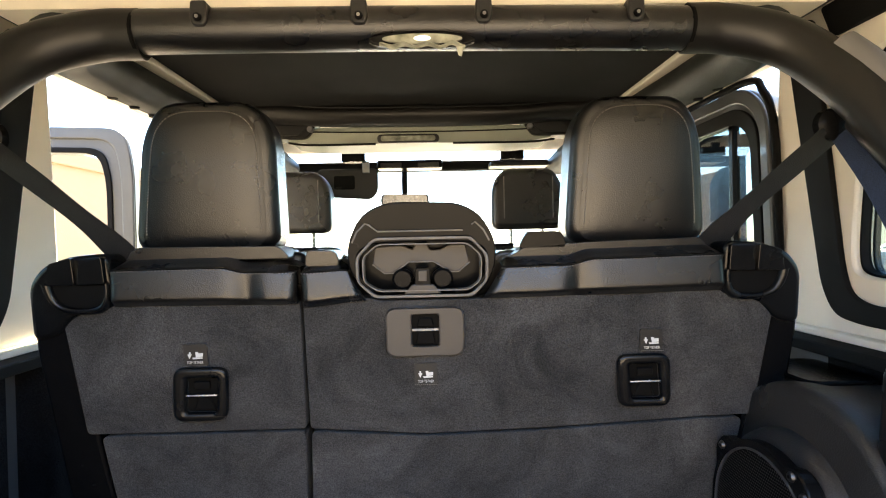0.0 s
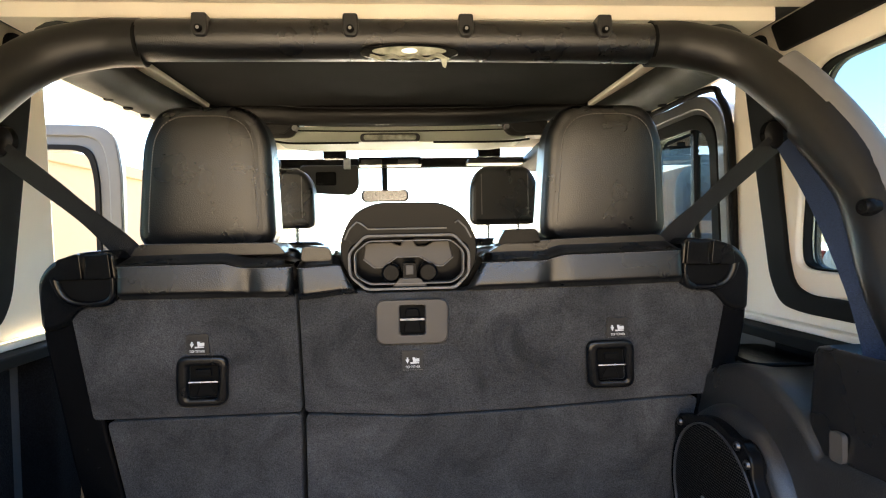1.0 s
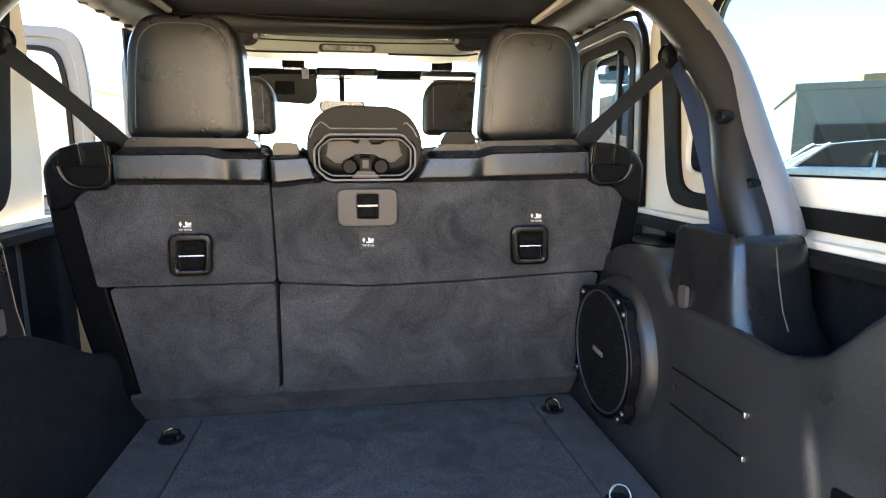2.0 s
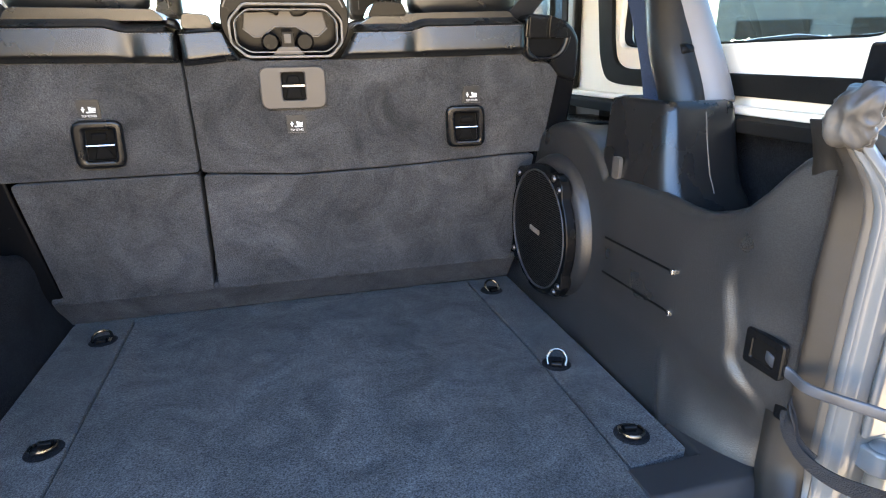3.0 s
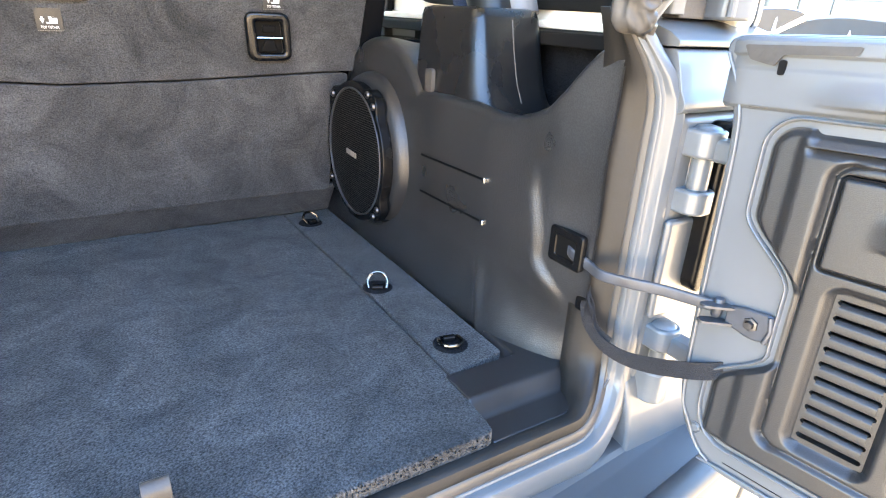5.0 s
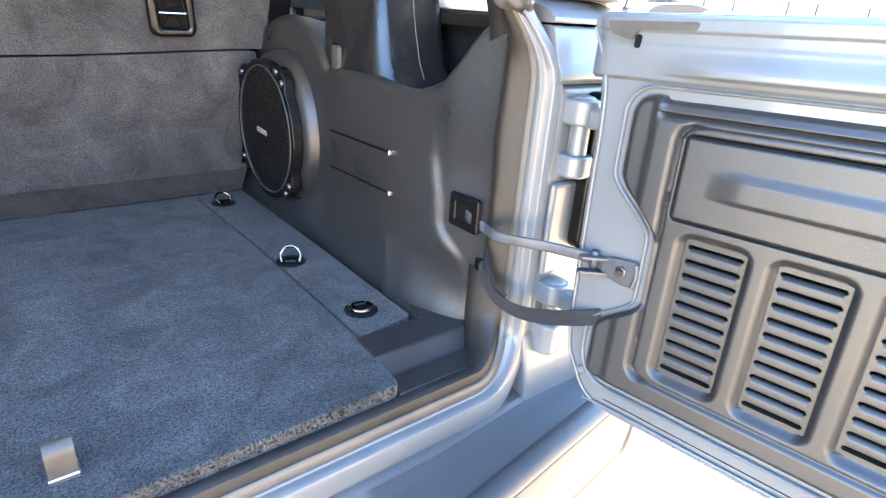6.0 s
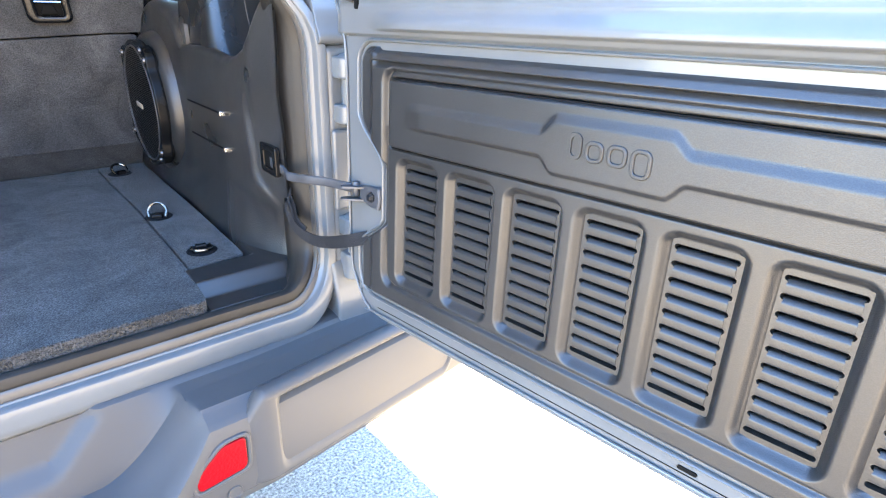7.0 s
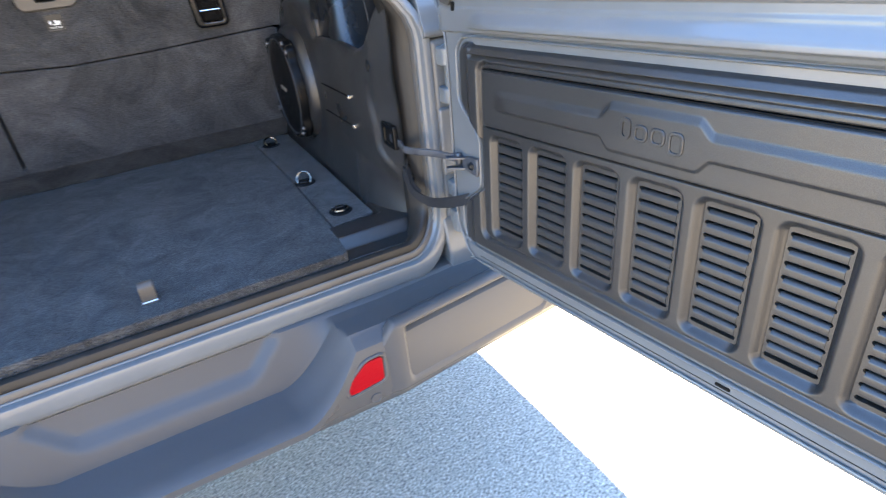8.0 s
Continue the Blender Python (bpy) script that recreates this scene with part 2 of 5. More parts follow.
def spline(points, steps=8):
    """A smooth line through points (Catmull-Rom)."""
    ps = [Vector(p) for p in points]
    ps = [ps[0] * 2 - ps[1]] + ps + [ps[-1] * 2 - ps[-2]]
    out = []
    for i in range(1, len(ps) - 2):
        a, b, c, d = ps[i - 1:i + 3]
        for j in range(steps):
            t = j / steps
            out.append(0.5 * (2 * b + (c - a) * t + (2 * a - 5 * b + 4 * c - d) * t * t + (3 * b - a - 3 * c + d) * t ** 3))
    out.append(ps[-2])
    return out


def sweep(path, section, up=(0, 0, 1), bm=None, cap=True, closed=False):
    """Carry a closed 2D section (side, up) along a path."""
    bm = bm or bmesh.new()
    path = [Vector(p) for p in path]
    rows = []
    n = len(path)
    for i, p in enumerate(path):
        a, b = (path[i - 1], path[(i + 1) % n]) if closed else (path[max(0, i - 1)], path[min(n - 1, i + 1)])
        d = (b - a).normalized()
        side = d.cross(Vector(up)).normalized()
        top = side.cross(d)
        sec = section(i / max(1, n - 1)) if callable(section) else section
        rows.append([bm.verts.new(p + side * s + top * u) for s, u in sec])
    m = len(rows[0])
    for i in range(n if closed else n - 1):
        r, s = rows[i], rows[(i + 1) % n]
        for k in range(m):
            j = (k + 1) % m
            bm.faces.new((r[k], r[j], s[j], s[k]))
    if cap and not closed:
        bm.faces.new(rows[0])
        bm.faces.new(rows[-1])
    return bm


def circle(r, n=14, ry=None):
    return [(r * math.cos(2 * math.pi * i / n), (ry or r) * math.sin(2 * math.pi * i / n)) for i in range(n)]


def lathe(profile, at, axis="x", n=32, bm=None):
    """Turn a profile of (along, radius) round an axis through at."""
    bm = bm or bmesh.new()
    ax = {"x": (Vector((1, 0, 0)), Vector((0, 1, 0)), Vector((0, 0, 1))), "y": (Vector((0, 1, 0)), Vector((0, 0, 1)), Vector((1, 0, 0))),
          "z": (Vector((0, 0, 1)), Vector((1, 0, 0)), Vector((0, 1, 0)))}[axis]
    rows = []
    for a, r in profile:
        rows.append([bm.verts.new(Vector(at) + ax[0] * a + (ax[1] * math.cos(2 * math.pi * i / n) + ax[2] * math.sin(2 * math.pi * i / n)) * max(r, 1e-5)) for i in range(n)])
    for r, s in zip(rows, rows[1:]):
        for i in range(n):
            j = (i + 1) % n
            bm.faces.new((r[i], r[j], s[j], s[i]))
    bm.faces.new(rows[0])
    bm.faces.new(rows[-1])
    return bm


def sheet(f, us, vs, bm=None):
    """A surface over a grid of u and v."""
    bm = bm or bmesh.new()
    rows = [[bm.verts.new(f(u, v)) for v in vs] for u in us]
    for r, s in zip(rows, rows[1:]):
        for k in range(len(vs) - 1):
            bm.faces.new((r[k], r[k + 1], s[k + 1], s[k]))
    return bm


def steps(a, b, n):
    return [a + (b - a) * i / n for i in range(n + 1)]


def mirrored(points):
    return [(-x, *rest) for x, *rest in points]


# ---- ground and surroundings ----
structure("ground", sheet(lambda u, v: (u, v, 0.0), [-400, -60, -12, -3, 0, 3, 12, 60, 400], [-400, -60, -12, -3, 0, 3, 12, 60, 400]), ASPHALT,
          "worn grey asphalt of the open yard", category="ground")


def building(name, label, at, yaw, w, d, h, mat, windows, parapet=0.25):
    """A plain hall; its front runs from the corner at along local x."""
    b = thing(name, label, "building", turn=pose(*at, 0, 0, 0, yaw))
    part("wall", box(0, w, 0, d, 0, h), mat, b, bevel=0.03)
    part("parapet", ring([(-.08, -.08), (w + .08, -.08), (w + .08, d + .08), (-.08, d + .08)], [(.3, .3), (w - .3, .3), (w - .3, d - .3), (.3, d - .3)], h - .05, h + parapet, "xy"), mat, b, "plain raised roof edge", bevel=0.02)
    for x, z, ww, t in windows:
        win = part("window", ring([(x, z), (x + ww, z), (x + ww, z + t), (x, z + t)], [(x + .06, z + .06), (x + ww - .06, z + .06), (x + ww - .06, z + t - .06), (x + .06, z + t - .06)],
                                  -.07, .02, "xz"), PANEL, b, "dark window frame")
        part("pane", box(x + .06, x + ww - .06, -.03, -.01, z + .06, z + t - .06), CARGLASS, win)
        part("mullion", box(x + .06, x + ww - .06, -.055, -.032, z + t * .5 - .04, z + t * .5 + .04), PANEL, win)
    return b


hall = building("office_hall", "low pale grey office hall with dark windows", (18.8, 22.7), -34, 24, 12, 4.15, STUCCO,
                [(.8, .9, 2.9, 1.75), (5.2, .9, 2.9, 1.75), (9.6, .9, 2.9, 1.75), (14.0, .9, 2.9, 1.75), (18.4, .9, 2.9, 1.75)])
part("roof_unit", box(2.6, 3.7, 1.5, 2.5, 4.2, 4.85), TAN, hall, "boxy roof ventilation unit", bevel=0.04)
part("wall_lamp", lathe([(0, .09), (.06, .09), (.1, .06)], (4.4, -.1, 3.55), "y", 14), DARK, hall, "small round wall lamp")
building("tan_warehouse", "plain tan block warehouse in full sun", (-22, 8.5), 0, 15, 12, 3.15, TAN, [])
# Unseen hall, added to darken what the interior and bumper reflect.
building("block_warehouse", "unseen dark brown hall added behind the camera to darken reflections", (22, -10), 180, 44, 12, 4.2, BACKING, [])
tr = thing("box_trailer", "dark grey box trailer standing in the yard", "trailer", turn=pose(6.6, 13.2, 0, 0, 0, -25))
part("box", box(-.75, .75, -.6, 4.0, .8, 3.55), CARBLUE, tr, bevel=0.03)
part("top_rail", box(-.85, .85, -.72, 4.1, 3.35, 3.7), DARK, tr, "black top rail", bevel=0.02)
part("chassis", box(-.5, .5, -.4, 3.8, .5, .8), DARK, tr, bevel=0.02)
for y in (.2, 3.2):
    for x in (-.7, .7):
        part("wheel", lathe([(-.1, .2), (-.1, .38), (-.06, .42), (.06, .42), (.1, .38), (.1, .2)], (x, y, .42), "x", 20), RUBBER, tr, "black tyre")


def parked_car(name, label, paint, at, yaw, length=4.6, tall=1.0):
    """A saloon with body, cabin glass, roof, wheels and lamps, its front towards local +x."""
    m = pose(*at, 0, 0, yaw) @ Matrix.Diagonal((1, 1, tall, 1))
    c = thing(name, label, "car", turn=m, group="cars parked in the yard")
    s = length / 4.6
    low = [(-2.3, .35), (-2.28, .75), (-2.15, .98), (-1.5, 1.02), (1.0, 1.0), (1.9, .86), (2.25, .68), (2.3, .38), (2.0, .25), (-2.0, .25)]
    part("body", prism(rounded([(x * s, z) for x, z in low], .18, 4), -.88, .88, "xz"), paint, c, bevel=0.07, seg=3)
    cab = [(-1.75, 1.0), (-1.05, 1.40), (-.2, 1.46), (.25, 1.42), (1.05, 1.0)]
    part("cabin_glass", prism(rounded([(x * s, z) for x, z in cab], .15, 4), -.76, .76, "xz"), CARGLASS, c, bevel=0.06, seg=3)
    roof = [(-1.1, 1.40), (-.25, 1.475), (.3, 1.43), (.3, 1.40), (-.2, 1.43), (-1.05, 1.37)]
    part("roof", prism([(x * s, z) for x, z in roof], -.70, .70, "xz"), paint, c, bevel=0.02)
    for y in (-.76, .76):
        for a, b in (((-1.72, 1.0), (-1.08, 1.40)), ((.28, 1.42), (1.05, 1.0)), ((-.35, 1.0), (-.3, 1.45))):
            part("pillar", sweep([(a[0] * s, y, a[1]), (b[0] * s, y * .93, b[1])], circle(.035, 8)), paint, c)
    for x in (-1.35 * s, 1.4 * s):
        for y in (-.80, .80):
            w = part("wheel", lathe([(-.1, .2), (-.1, .3), (-.07, .325), (.07, .325), (.1, .3), (.1, .2)], (x, y, .325), "y", 20), RUBBER, c, "black tyre")
            part("rim", lathe([(-.105, .05), (-.108, .2), (.108, .2), (.105, .05)], (x, y, .325), "y", 14), STEEL, w)
    for y in (-.62, .62):
        part("headlight", prism(rounded([(1.98 * s, .68), (2.2 * s, .62), (2.2 * s, .74), (1.98 * s, .82)], .03, 2), y - .18, y + .18, "xz"), CARGLASS, c, "clear headlight")
        part("tail_light", box(-2.31 * s, -2.2 * s, y - .2, y + .2, .75, .88), RED, c, "red tail light")
    return c


parked_car("parked_car", "white saloon parked in the sun", CARWHITE, (10.4, 9.9, 0), 330, tall=1.15)
parked_car("parked_car", "dark blue saloon parked in a row", CARBLUE, (12.6, 9.3, 0), 330, tall=1.18)
parked_car("parked_car", "white saloon parked in a row", CARWHITE, (14.8, 8.4, 0), 330, tall=1.18)
parked_car("parked_car", "white hatchback parked across the yard", CARWHITE, (9.0, 3.9, 0), 95, 4.3)
parked_car("parked_car", "dark car standing before the tan wall", CARBLUE, (-6.6, 7.2, 0), 80)

# ---- the vehicle: cargo floor ----
structure("floor", box(-.79, .79, .20, 3.0, .50, .755), CARPET, "dark carpeted body floor of the vehicle", bevel=0.01, category="floor")


def board_outline():
    return rounded([(-.402, .187), (.421, .187), (.432, .33), (.433, .70), (.419, 1.112), (-.410, 1.112), (-.404, .60)], .012, 3)


bo = thing("cargo_floor_board", "flat charcoal carpeted cargo floor board with a frayed rear edge", "floor board", (0, 0, .757))
part("board", prism(board_outline(), 0.0, .023, "xy"), CARPET, bo, bevel=0.010, seg=4)
random.seed(4)
fz = bmesh.new()
for k in range(420):
    x = -.40 + .81 * random.random()
    h = .001 + .0025 * random.random()
    z = .004 + .018 * random.random()
    box(x, x + .0008 + .0012 * random.random(), .187 - h, .189, z, z + .0015, fz)
part("frayed_edge", fz, PANEL, bo, "frayed tufts along the cut edge", flat=True)


def side_strip(sign, name, label):
    if sign > 0:
        line = [(.4355, .320), (.541, .334), (.543, .62), (.541, 1.105), (.423, 1.105), (.4365, .70)]
    else:
        line = [(-.4055, .320), (-.408, .60), (-.414, 1.105), (-.545, 1.105), (-.545, .62), (-.540, .334)]
    st = thing(name, label, "floor strip", (sign * .48, .71, .757))
    part("pad", prism(rounded([(x - sign * .48, y - .71) for x, y in line], .008, 3), 0, .0245, "xy"), CARPET, st, bevel=0.005, seg=3)
    return st


side_strip(1, "carpeted_floor_strip", "narrow charcoal carpeted strip beside the floor board")
side_strip(-1, "carpeted_floor_strip", "narrow charcoal carpeted strip beside the floor board")
structure("carpet_flap", prism([(1.066, .868), (1.060, .858), (1.112, .785), (1.118, .779), (1.16, .779), (1.16, .868)], -.56, .545, "yz"), SEATCARPET,
          "carpeted flap between the seat backs and the floor board", bevel=0.004, category="carpet flap")
structure("scuff_plate", box(-.60, .605, .197, .30, .735, .7535), SMOOTH, "black plastic scuff plate at the sill", bevel=0.003, category="scuff plate")


def tie_ring(at, lift, yaw):
    """A D-ring on a folded clip over a dark disc that paints a dip's shade."""
    r = thing("tie_down_ring", "bright steel tie-down ring in the carpeted strip", "tie-down ring", turn=pose(*at, 0, 0, yaw), group="cargo tie-down rings")
    # Flat dark disc: the dip is only shade put into its colour.
    part("well", lathe([(.0008, .029), (.0022, .0265), (.0020, .022), (.0012, .0)], (0, 0, 0), "z", 24), DARKCARPET, r, "dark disc for the shade of a dip in the carpet")
    way = Vector((0, math.cos(lift), math.sin(lift)))
    loop = [Vector((.0190 * math.cos(a), 0, 0)) + way * (.0190 * math.sin(a) + .010) for a in steps(-.05, math.pi + .05, 20)]
    loop = [Vector((.0165, 0, 0)) + way * -.002] + loop + [Vector((-.0165, 0, 0)) + way * -.002]
    part("loop", sweep([p + Vector((0, -.010, .0065)) for p in loop], circle(.0029, 10), up=(0, 1, 0) if lift > .8 else (0, 0, 1)), RINGSTEEL, r, "bright steel loop")
    part("clip", prism(rounded([(-.016, -.002), (-.004, -.002), (-.004, .010), (-.010, .012), (-.016, .009)], .003, 3), -.010, .010, "yz"), SMOOTH, r, "black folded clip")
    return r


tie_ring((.463, 1.022, .7815), radians(40), 15)
tie_ring((.460, .628, .7815), radians(58), -25)
tie_ring((.478, .390, .7815), radians(4), 170)
tie_ring((-.455, 1.000, .7815), radians(25), 0)
tie_ring((-.440, .612, .7815), radians(8), 180)

tab = thing("pull_tab", "tan leather pull tab standing up from the floor board", "pull tab", (0.031, 0.255, .780))
tp = spline([(0, -.016, .001), (0, -.012, .004), (0, -.011, .022), (0, -.009, .036), (0, .000, .043), (0, .008, .036), (0, .009, .020), (0, .012, .005), (0, .018, .001)], 5)
part("strap", sweep(tp, [(-.014, -.0012), (.014, -.0012), (.014, .0012), (-.014, .0012)], up=(0, -1, .15)), TAPE, tab, bevel=0.0006)
part("ferrule", box(-.015, .015, -.014, .014, .0, .006), STEEL, tab, "bright metal ferrule", bevel=0.002)

# ---- side trim ----
def arch_z(y):
    k = .235 ** 2 - (y - .885) ** 2
    return .990 + math.sqrt(k) if k > 0 else .99


RIM = [(.226, 1.249), (.250, 1.252), (.268, 1.246), (.288, 1.224), (.309, 1.197), (.340, 1.166), (.371, 1.152), (.410, 1.140), (.450, 1.138), (.520, 1.144), (.600, 1.146), (.700, 1.140), (1.14, 1.135)]


def rim_z(y, sign=1):
    """Height at which the inner side wall turns out towards the body."""
    if sign < 0 and y > .60:
        return 1.135 - .15 * smooth01(.66, 1.06, y) - .18 * smooth01(1.02, 1.14, y)
    for (a, za), (b, zb) in zip(RIM, RIM[1:]):
        if y <= b:
            base = lerp(za, zb, (y - a) / (b - a))
            break
    return max(base, arch_z(y)) if y > .66 else base


def trim_x(y, z, sign=1):
    x = .552 + .022 * smooth01(.78, .90, z) + .010 * smooth01(1.0, 1.2, z)
    # pocket round the check arm, with a crisp slope at its front and foot
    edge = .322 + .018 * smooth01(.97, 1.06, z) - .050 * smooth01(.955, .885, z)
    x += .013 * smooth01(.325, .228, y) + .009 * smooth01(edge + .010, edge - .012, y) * smooth01(1.11, 1.030, z) * (1 - smooth01(.925, .875, z) * smooth01(.24, .30, y))
    # foot of the wall sweeps out behind the diagonal crease
    back = y - (.455 - (.885 - z) * .40)
    x += .055 * smooth01(.01, -.200, back) * smooth01(.930, .80, z)
    x -= .0035 * math.exp(-((back - .004) / .010) ** 2) * smooth01(.90, .86, z)
    x -= (.010 if sign > 0 else 0) * smooth01(.66, .74, y) * smooth01(.07, .0, (y - .885) ** 2 + (z - .99) ** 2)
    return x


def side_trim(sign, label, mat):
    """Inner wall whose upper rim rolls out towards the body side."""
    t = thing("side_trim", label, "trim panel", (sign * .58, .6, .78))
    roll = .016

    def f(y, v):
        top = rim_z(y, sign) - roll
        if v <= 1:
            z = lerp(.765, top, v)
            x = trim_x(y, z, sign)
        elif v <= 2:
            a = (v - 1) * math.pi / 2
            z, x = top + roll * math.sin(a), trim_x(y, top, sign) + roll * (1 - math.cos(a))
        else:
            z, x = top + roll - (.012 + .10 * smooth01(.62, .52, y) * smooth01(.24, .32, y)) * smooth01(0, .5, v - 2), lerp(trim_x(y, top, sign) + roll, .785, v - 2)
        return (sign * (x - .58), y - .6, z - .78)
    part("wall", sheet(f, steps(.226, 1.13, 180), steps(0, 1, 90) + steps(1, 2, 8)[1:] + steps(2, 3, 14)[1:]), mat, t, angle=60)
    md = t.children[0].modifiers.new("thick", "SOLIDIFY")
    md.thickness, md.offset, md.use_rim = .004, 0, False
    return t


trim_r = side_trim(1, "black grained plastic cargo side trim with a moulded wheel arch", PLASTIC)
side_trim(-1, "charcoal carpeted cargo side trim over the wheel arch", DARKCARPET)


wh = thing("wheel_house_trim", "black carpeted trim beside the rear seat", "trim panel", (-.77, 1.20, .50))
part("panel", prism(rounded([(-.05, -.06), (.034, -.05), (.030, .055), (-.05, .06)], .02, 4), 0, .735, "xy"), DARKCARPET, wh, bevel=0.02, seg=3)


def ledge(sign):
    """Corner block: flat top, a rounded front that drops to the sill, and a fillet up to the wall and round its end."""
    def f(x, y):
        wall = .616 - .056 * smooth01(.315, .42, y)
        front = .246 + .020 * smooth01(.585, .625, x)
        z = lerp(.7570, .783, smooth01(front - .012, front + .012, y))
        z = lerp(z, .768, smooth01(.316, .322, y) * smooth01(.552, .545, x))
        return (sign * x, y, z + .040 * smooth01(wall - .020, wall + .028, x) ** 1.5)
    return sheet(f, steps(.424, .640, 60), steps(.190, .400, 60))


for sign in (1, -1):
    lg = tagged(solid("sill_ledge", ledge(sign), LEDGE, angle=60), "black plastic corner ledge dropping to the sill", "trim panel", "", "structure")
    md = lg.modifiers.new("thick", "SOLIDIFY")
    md.thickness, md.offset = .004, -1


def bar_boot(sign):
    """The tapered cup that the roll bar drops into."""
    b = thing("roll_bar_boot", "black plastic boot round the foot of the roll bar", "trim panel", (sign * .667, .645, 1.12))
    bm = bmesh.new()
    rows = []
    levels = [(-.05, .012, -.012, .084, .142, .036), (-.010, .010, -.010, .086, .138, .035), (.008, .008, -.008, .085, .132, .034), (.022, .006, -.006, .083, .124, .033), (.050, .006, -.002, .080, .114, .030), (.100, .007, .004, .076, .106, .026), (.156, .008, .010, .072, .098, .022),
              (.168, .008, .011, .068, .094, .020), (.172, .008, .011, .058, .082, .018), (.158, .008, .011, .048, .070, .014)]
    for z, ox, oy, hx, hy, r in levels:
        rows.append([bm.verts.new((x + sign * ox, y + oy, z)) for x, y in rrect(-hx, hx, -hy, hy, r, 5)])
    for a, c in zip(rows, rows[1:]):
        for i in range(len(a)):
            j = (i + 1) % len(a)
            bm.faces.new((a[i], a[j], c[j], c[i]))
    bm.faces.new(rows[-1])
    part("cup", bm, BOOT, b, angle=50)
    # Paler tube paints the highlight along the boot's parting line.
    part("seam", sweep([(sign * .010, -.1345, .022), (sign * .010, -.1180, .05), (sign * .010, -.1020, .10), (sign * .010, -.0885, .154)], circle(.0013, 6), up=(0, 1, 0)), TAUPE, b, "mould seam with its highlight put into a paler colour")
    part("hand_slot", prism(rrect(-.012, .012, .01, .052, .006, 3), -.004, .004, "yz"), TAUPE, b, "small pale slot cover").location = (sign * -.0795, .028, .012)
    return b


for sign in (1, -1):
    bar_boot(sign)

# Thin black tubes draw the shade of two pressed creases.
for z0 in (1.030, .958):
    part("crease", sweep([(trim_x(y, z0 + (.457 - y) * .02) - .5825, y - .6, z0 + (.457 - y) * .02 - .78) for y in steps(.462, .668, 12)], circle(.0022, 6)), DARK, trim_r, "fine dark line for the shade of a pressed crease")
# clips in the wall
for y, z in ((.457, 1.030), (.454, .958)):
    cl = thing("trim_clip", "small bright trim clip in the side wall", "clip", (.572, y, z), group="trim clips")
    part("head", box(-.005, .005, -.004, .004, -.005, .005), CHROME, cl, bevel=0.0015)


# ---- subwoofer ----
sub = thing("subwoofer", "round black subwoofer with a mesh grille on the wheel arch", "loudspeaker", (.518, .880, .987))


def lobed(r, lift, n=96):
    """Outline of the frame: a circle with four screw lobes, as (y, z); near is -y."""
    out = []
    for i in range(n):
        a = 2 * math.pi * i / n
        k = sum(math.exp(-(((math.degrees(a) - c + 180) % 360 - 180) / 11) ** 4) for c in (53, 136, 216, 318))
        out.append((-(r + lift * k) * math.cos(a), (r + lift * k) * math.sin(a)))
    return out


part("housing", lathe([(.095, .172), (.050, .170), (.034, .164), (.026, .152), (.024, .142), (.04, .138)], (0, 0, 0), "x", 64), PLASTIC, sub, "grained black housing", angle=40)
part("bracket", ring(lobed(.151, .019), [(-y, z) for y, z in circle(.1385, 96)], .001, .023, "yz"), SMOOTH, sub, "lobed black frame", bevel=0.003, seg=3)
# Black ring draws the shaded gap between frame and housing.
part("gasket", ring(lobed(.148, .016), [(-y, z) for y, z in circle(.1385, 96)], .0225, .0275, "yz"), DARK, sub)
part("dome", lathe([(.006, .1385), (.0035, .1345), (.0005, .10), (-.001, .05), (-.0015, .0)], (0, 0, 0), "x", 56), DARK, sub, "black perforated dome", angle=50)
mesh_bm = bmesh.new()
for i in range(-30, 31):
    for j in range(-30, 31):
        y, z = i * .0046 + (j % 2) * .0023, j * .0046
        if y * y + z * z < .1335 ** 2 and not (abs(y) < .030 and abs(z) < .008):
            x = -.0022 + .0046 * (y * y + z * z) / .0180 - .0006
            vs = [mesh_bm.verts.new((x, y + .0017 * math.cos(a), z + .0017 * math.sin(a))) for a in (0, 1.57, 3.14, 4.71)]
            mesh_bm.faces.new(vs)
tagged(part("grille", mesh_bm, PANEL, sub, "fine mesh of the grille", flat=True), kind="stuff")
part("grille_ring", ring(circle(.1390, 64), circle(.1355, 64), -.0005, .008, "yz"), GUNMETAL, sub, "thin bright ring", bevel=0.001)
for k in range(5):
    part("badge", prism([(.026 - k * .0105, -.006 - k * .0006), (.018 - k * .0105, -.006 - k * .0006), (.018 - k * .0105, .005 - k * .0006), (.026 - k * .0105, .005 - k * .0006)], -.0045, -.001, "yz"), STEEL, sub, "small pale badge bar", bevel=0.0008)
for a in (47, 59, 134, 214, 312, 322):
    y, z = -.156 * math.cos(radians(a)), .156 * math.sin(radians(a))
    bo2 = part("bolt", lathe([(.006, .0078), (-.001, .0074), (-.0035, .0058), (-.0040, .0)], (0, y, z), "x", 12), DULL, sub, "bright bolt head")
    part("socket", lathe([(-.0044, .0), (-.0044, .0024), (-.0030, .0026)], (0, y, z), "x", 8), DARK, bo2)


# ---- rear seat backs ----
def seat_y(z):
    return .965 + (1.38 - z) * .19


def leaned(bm):
    for v in bm.verts:
        v.co.y += seat_y(v.co.z)
    return bm


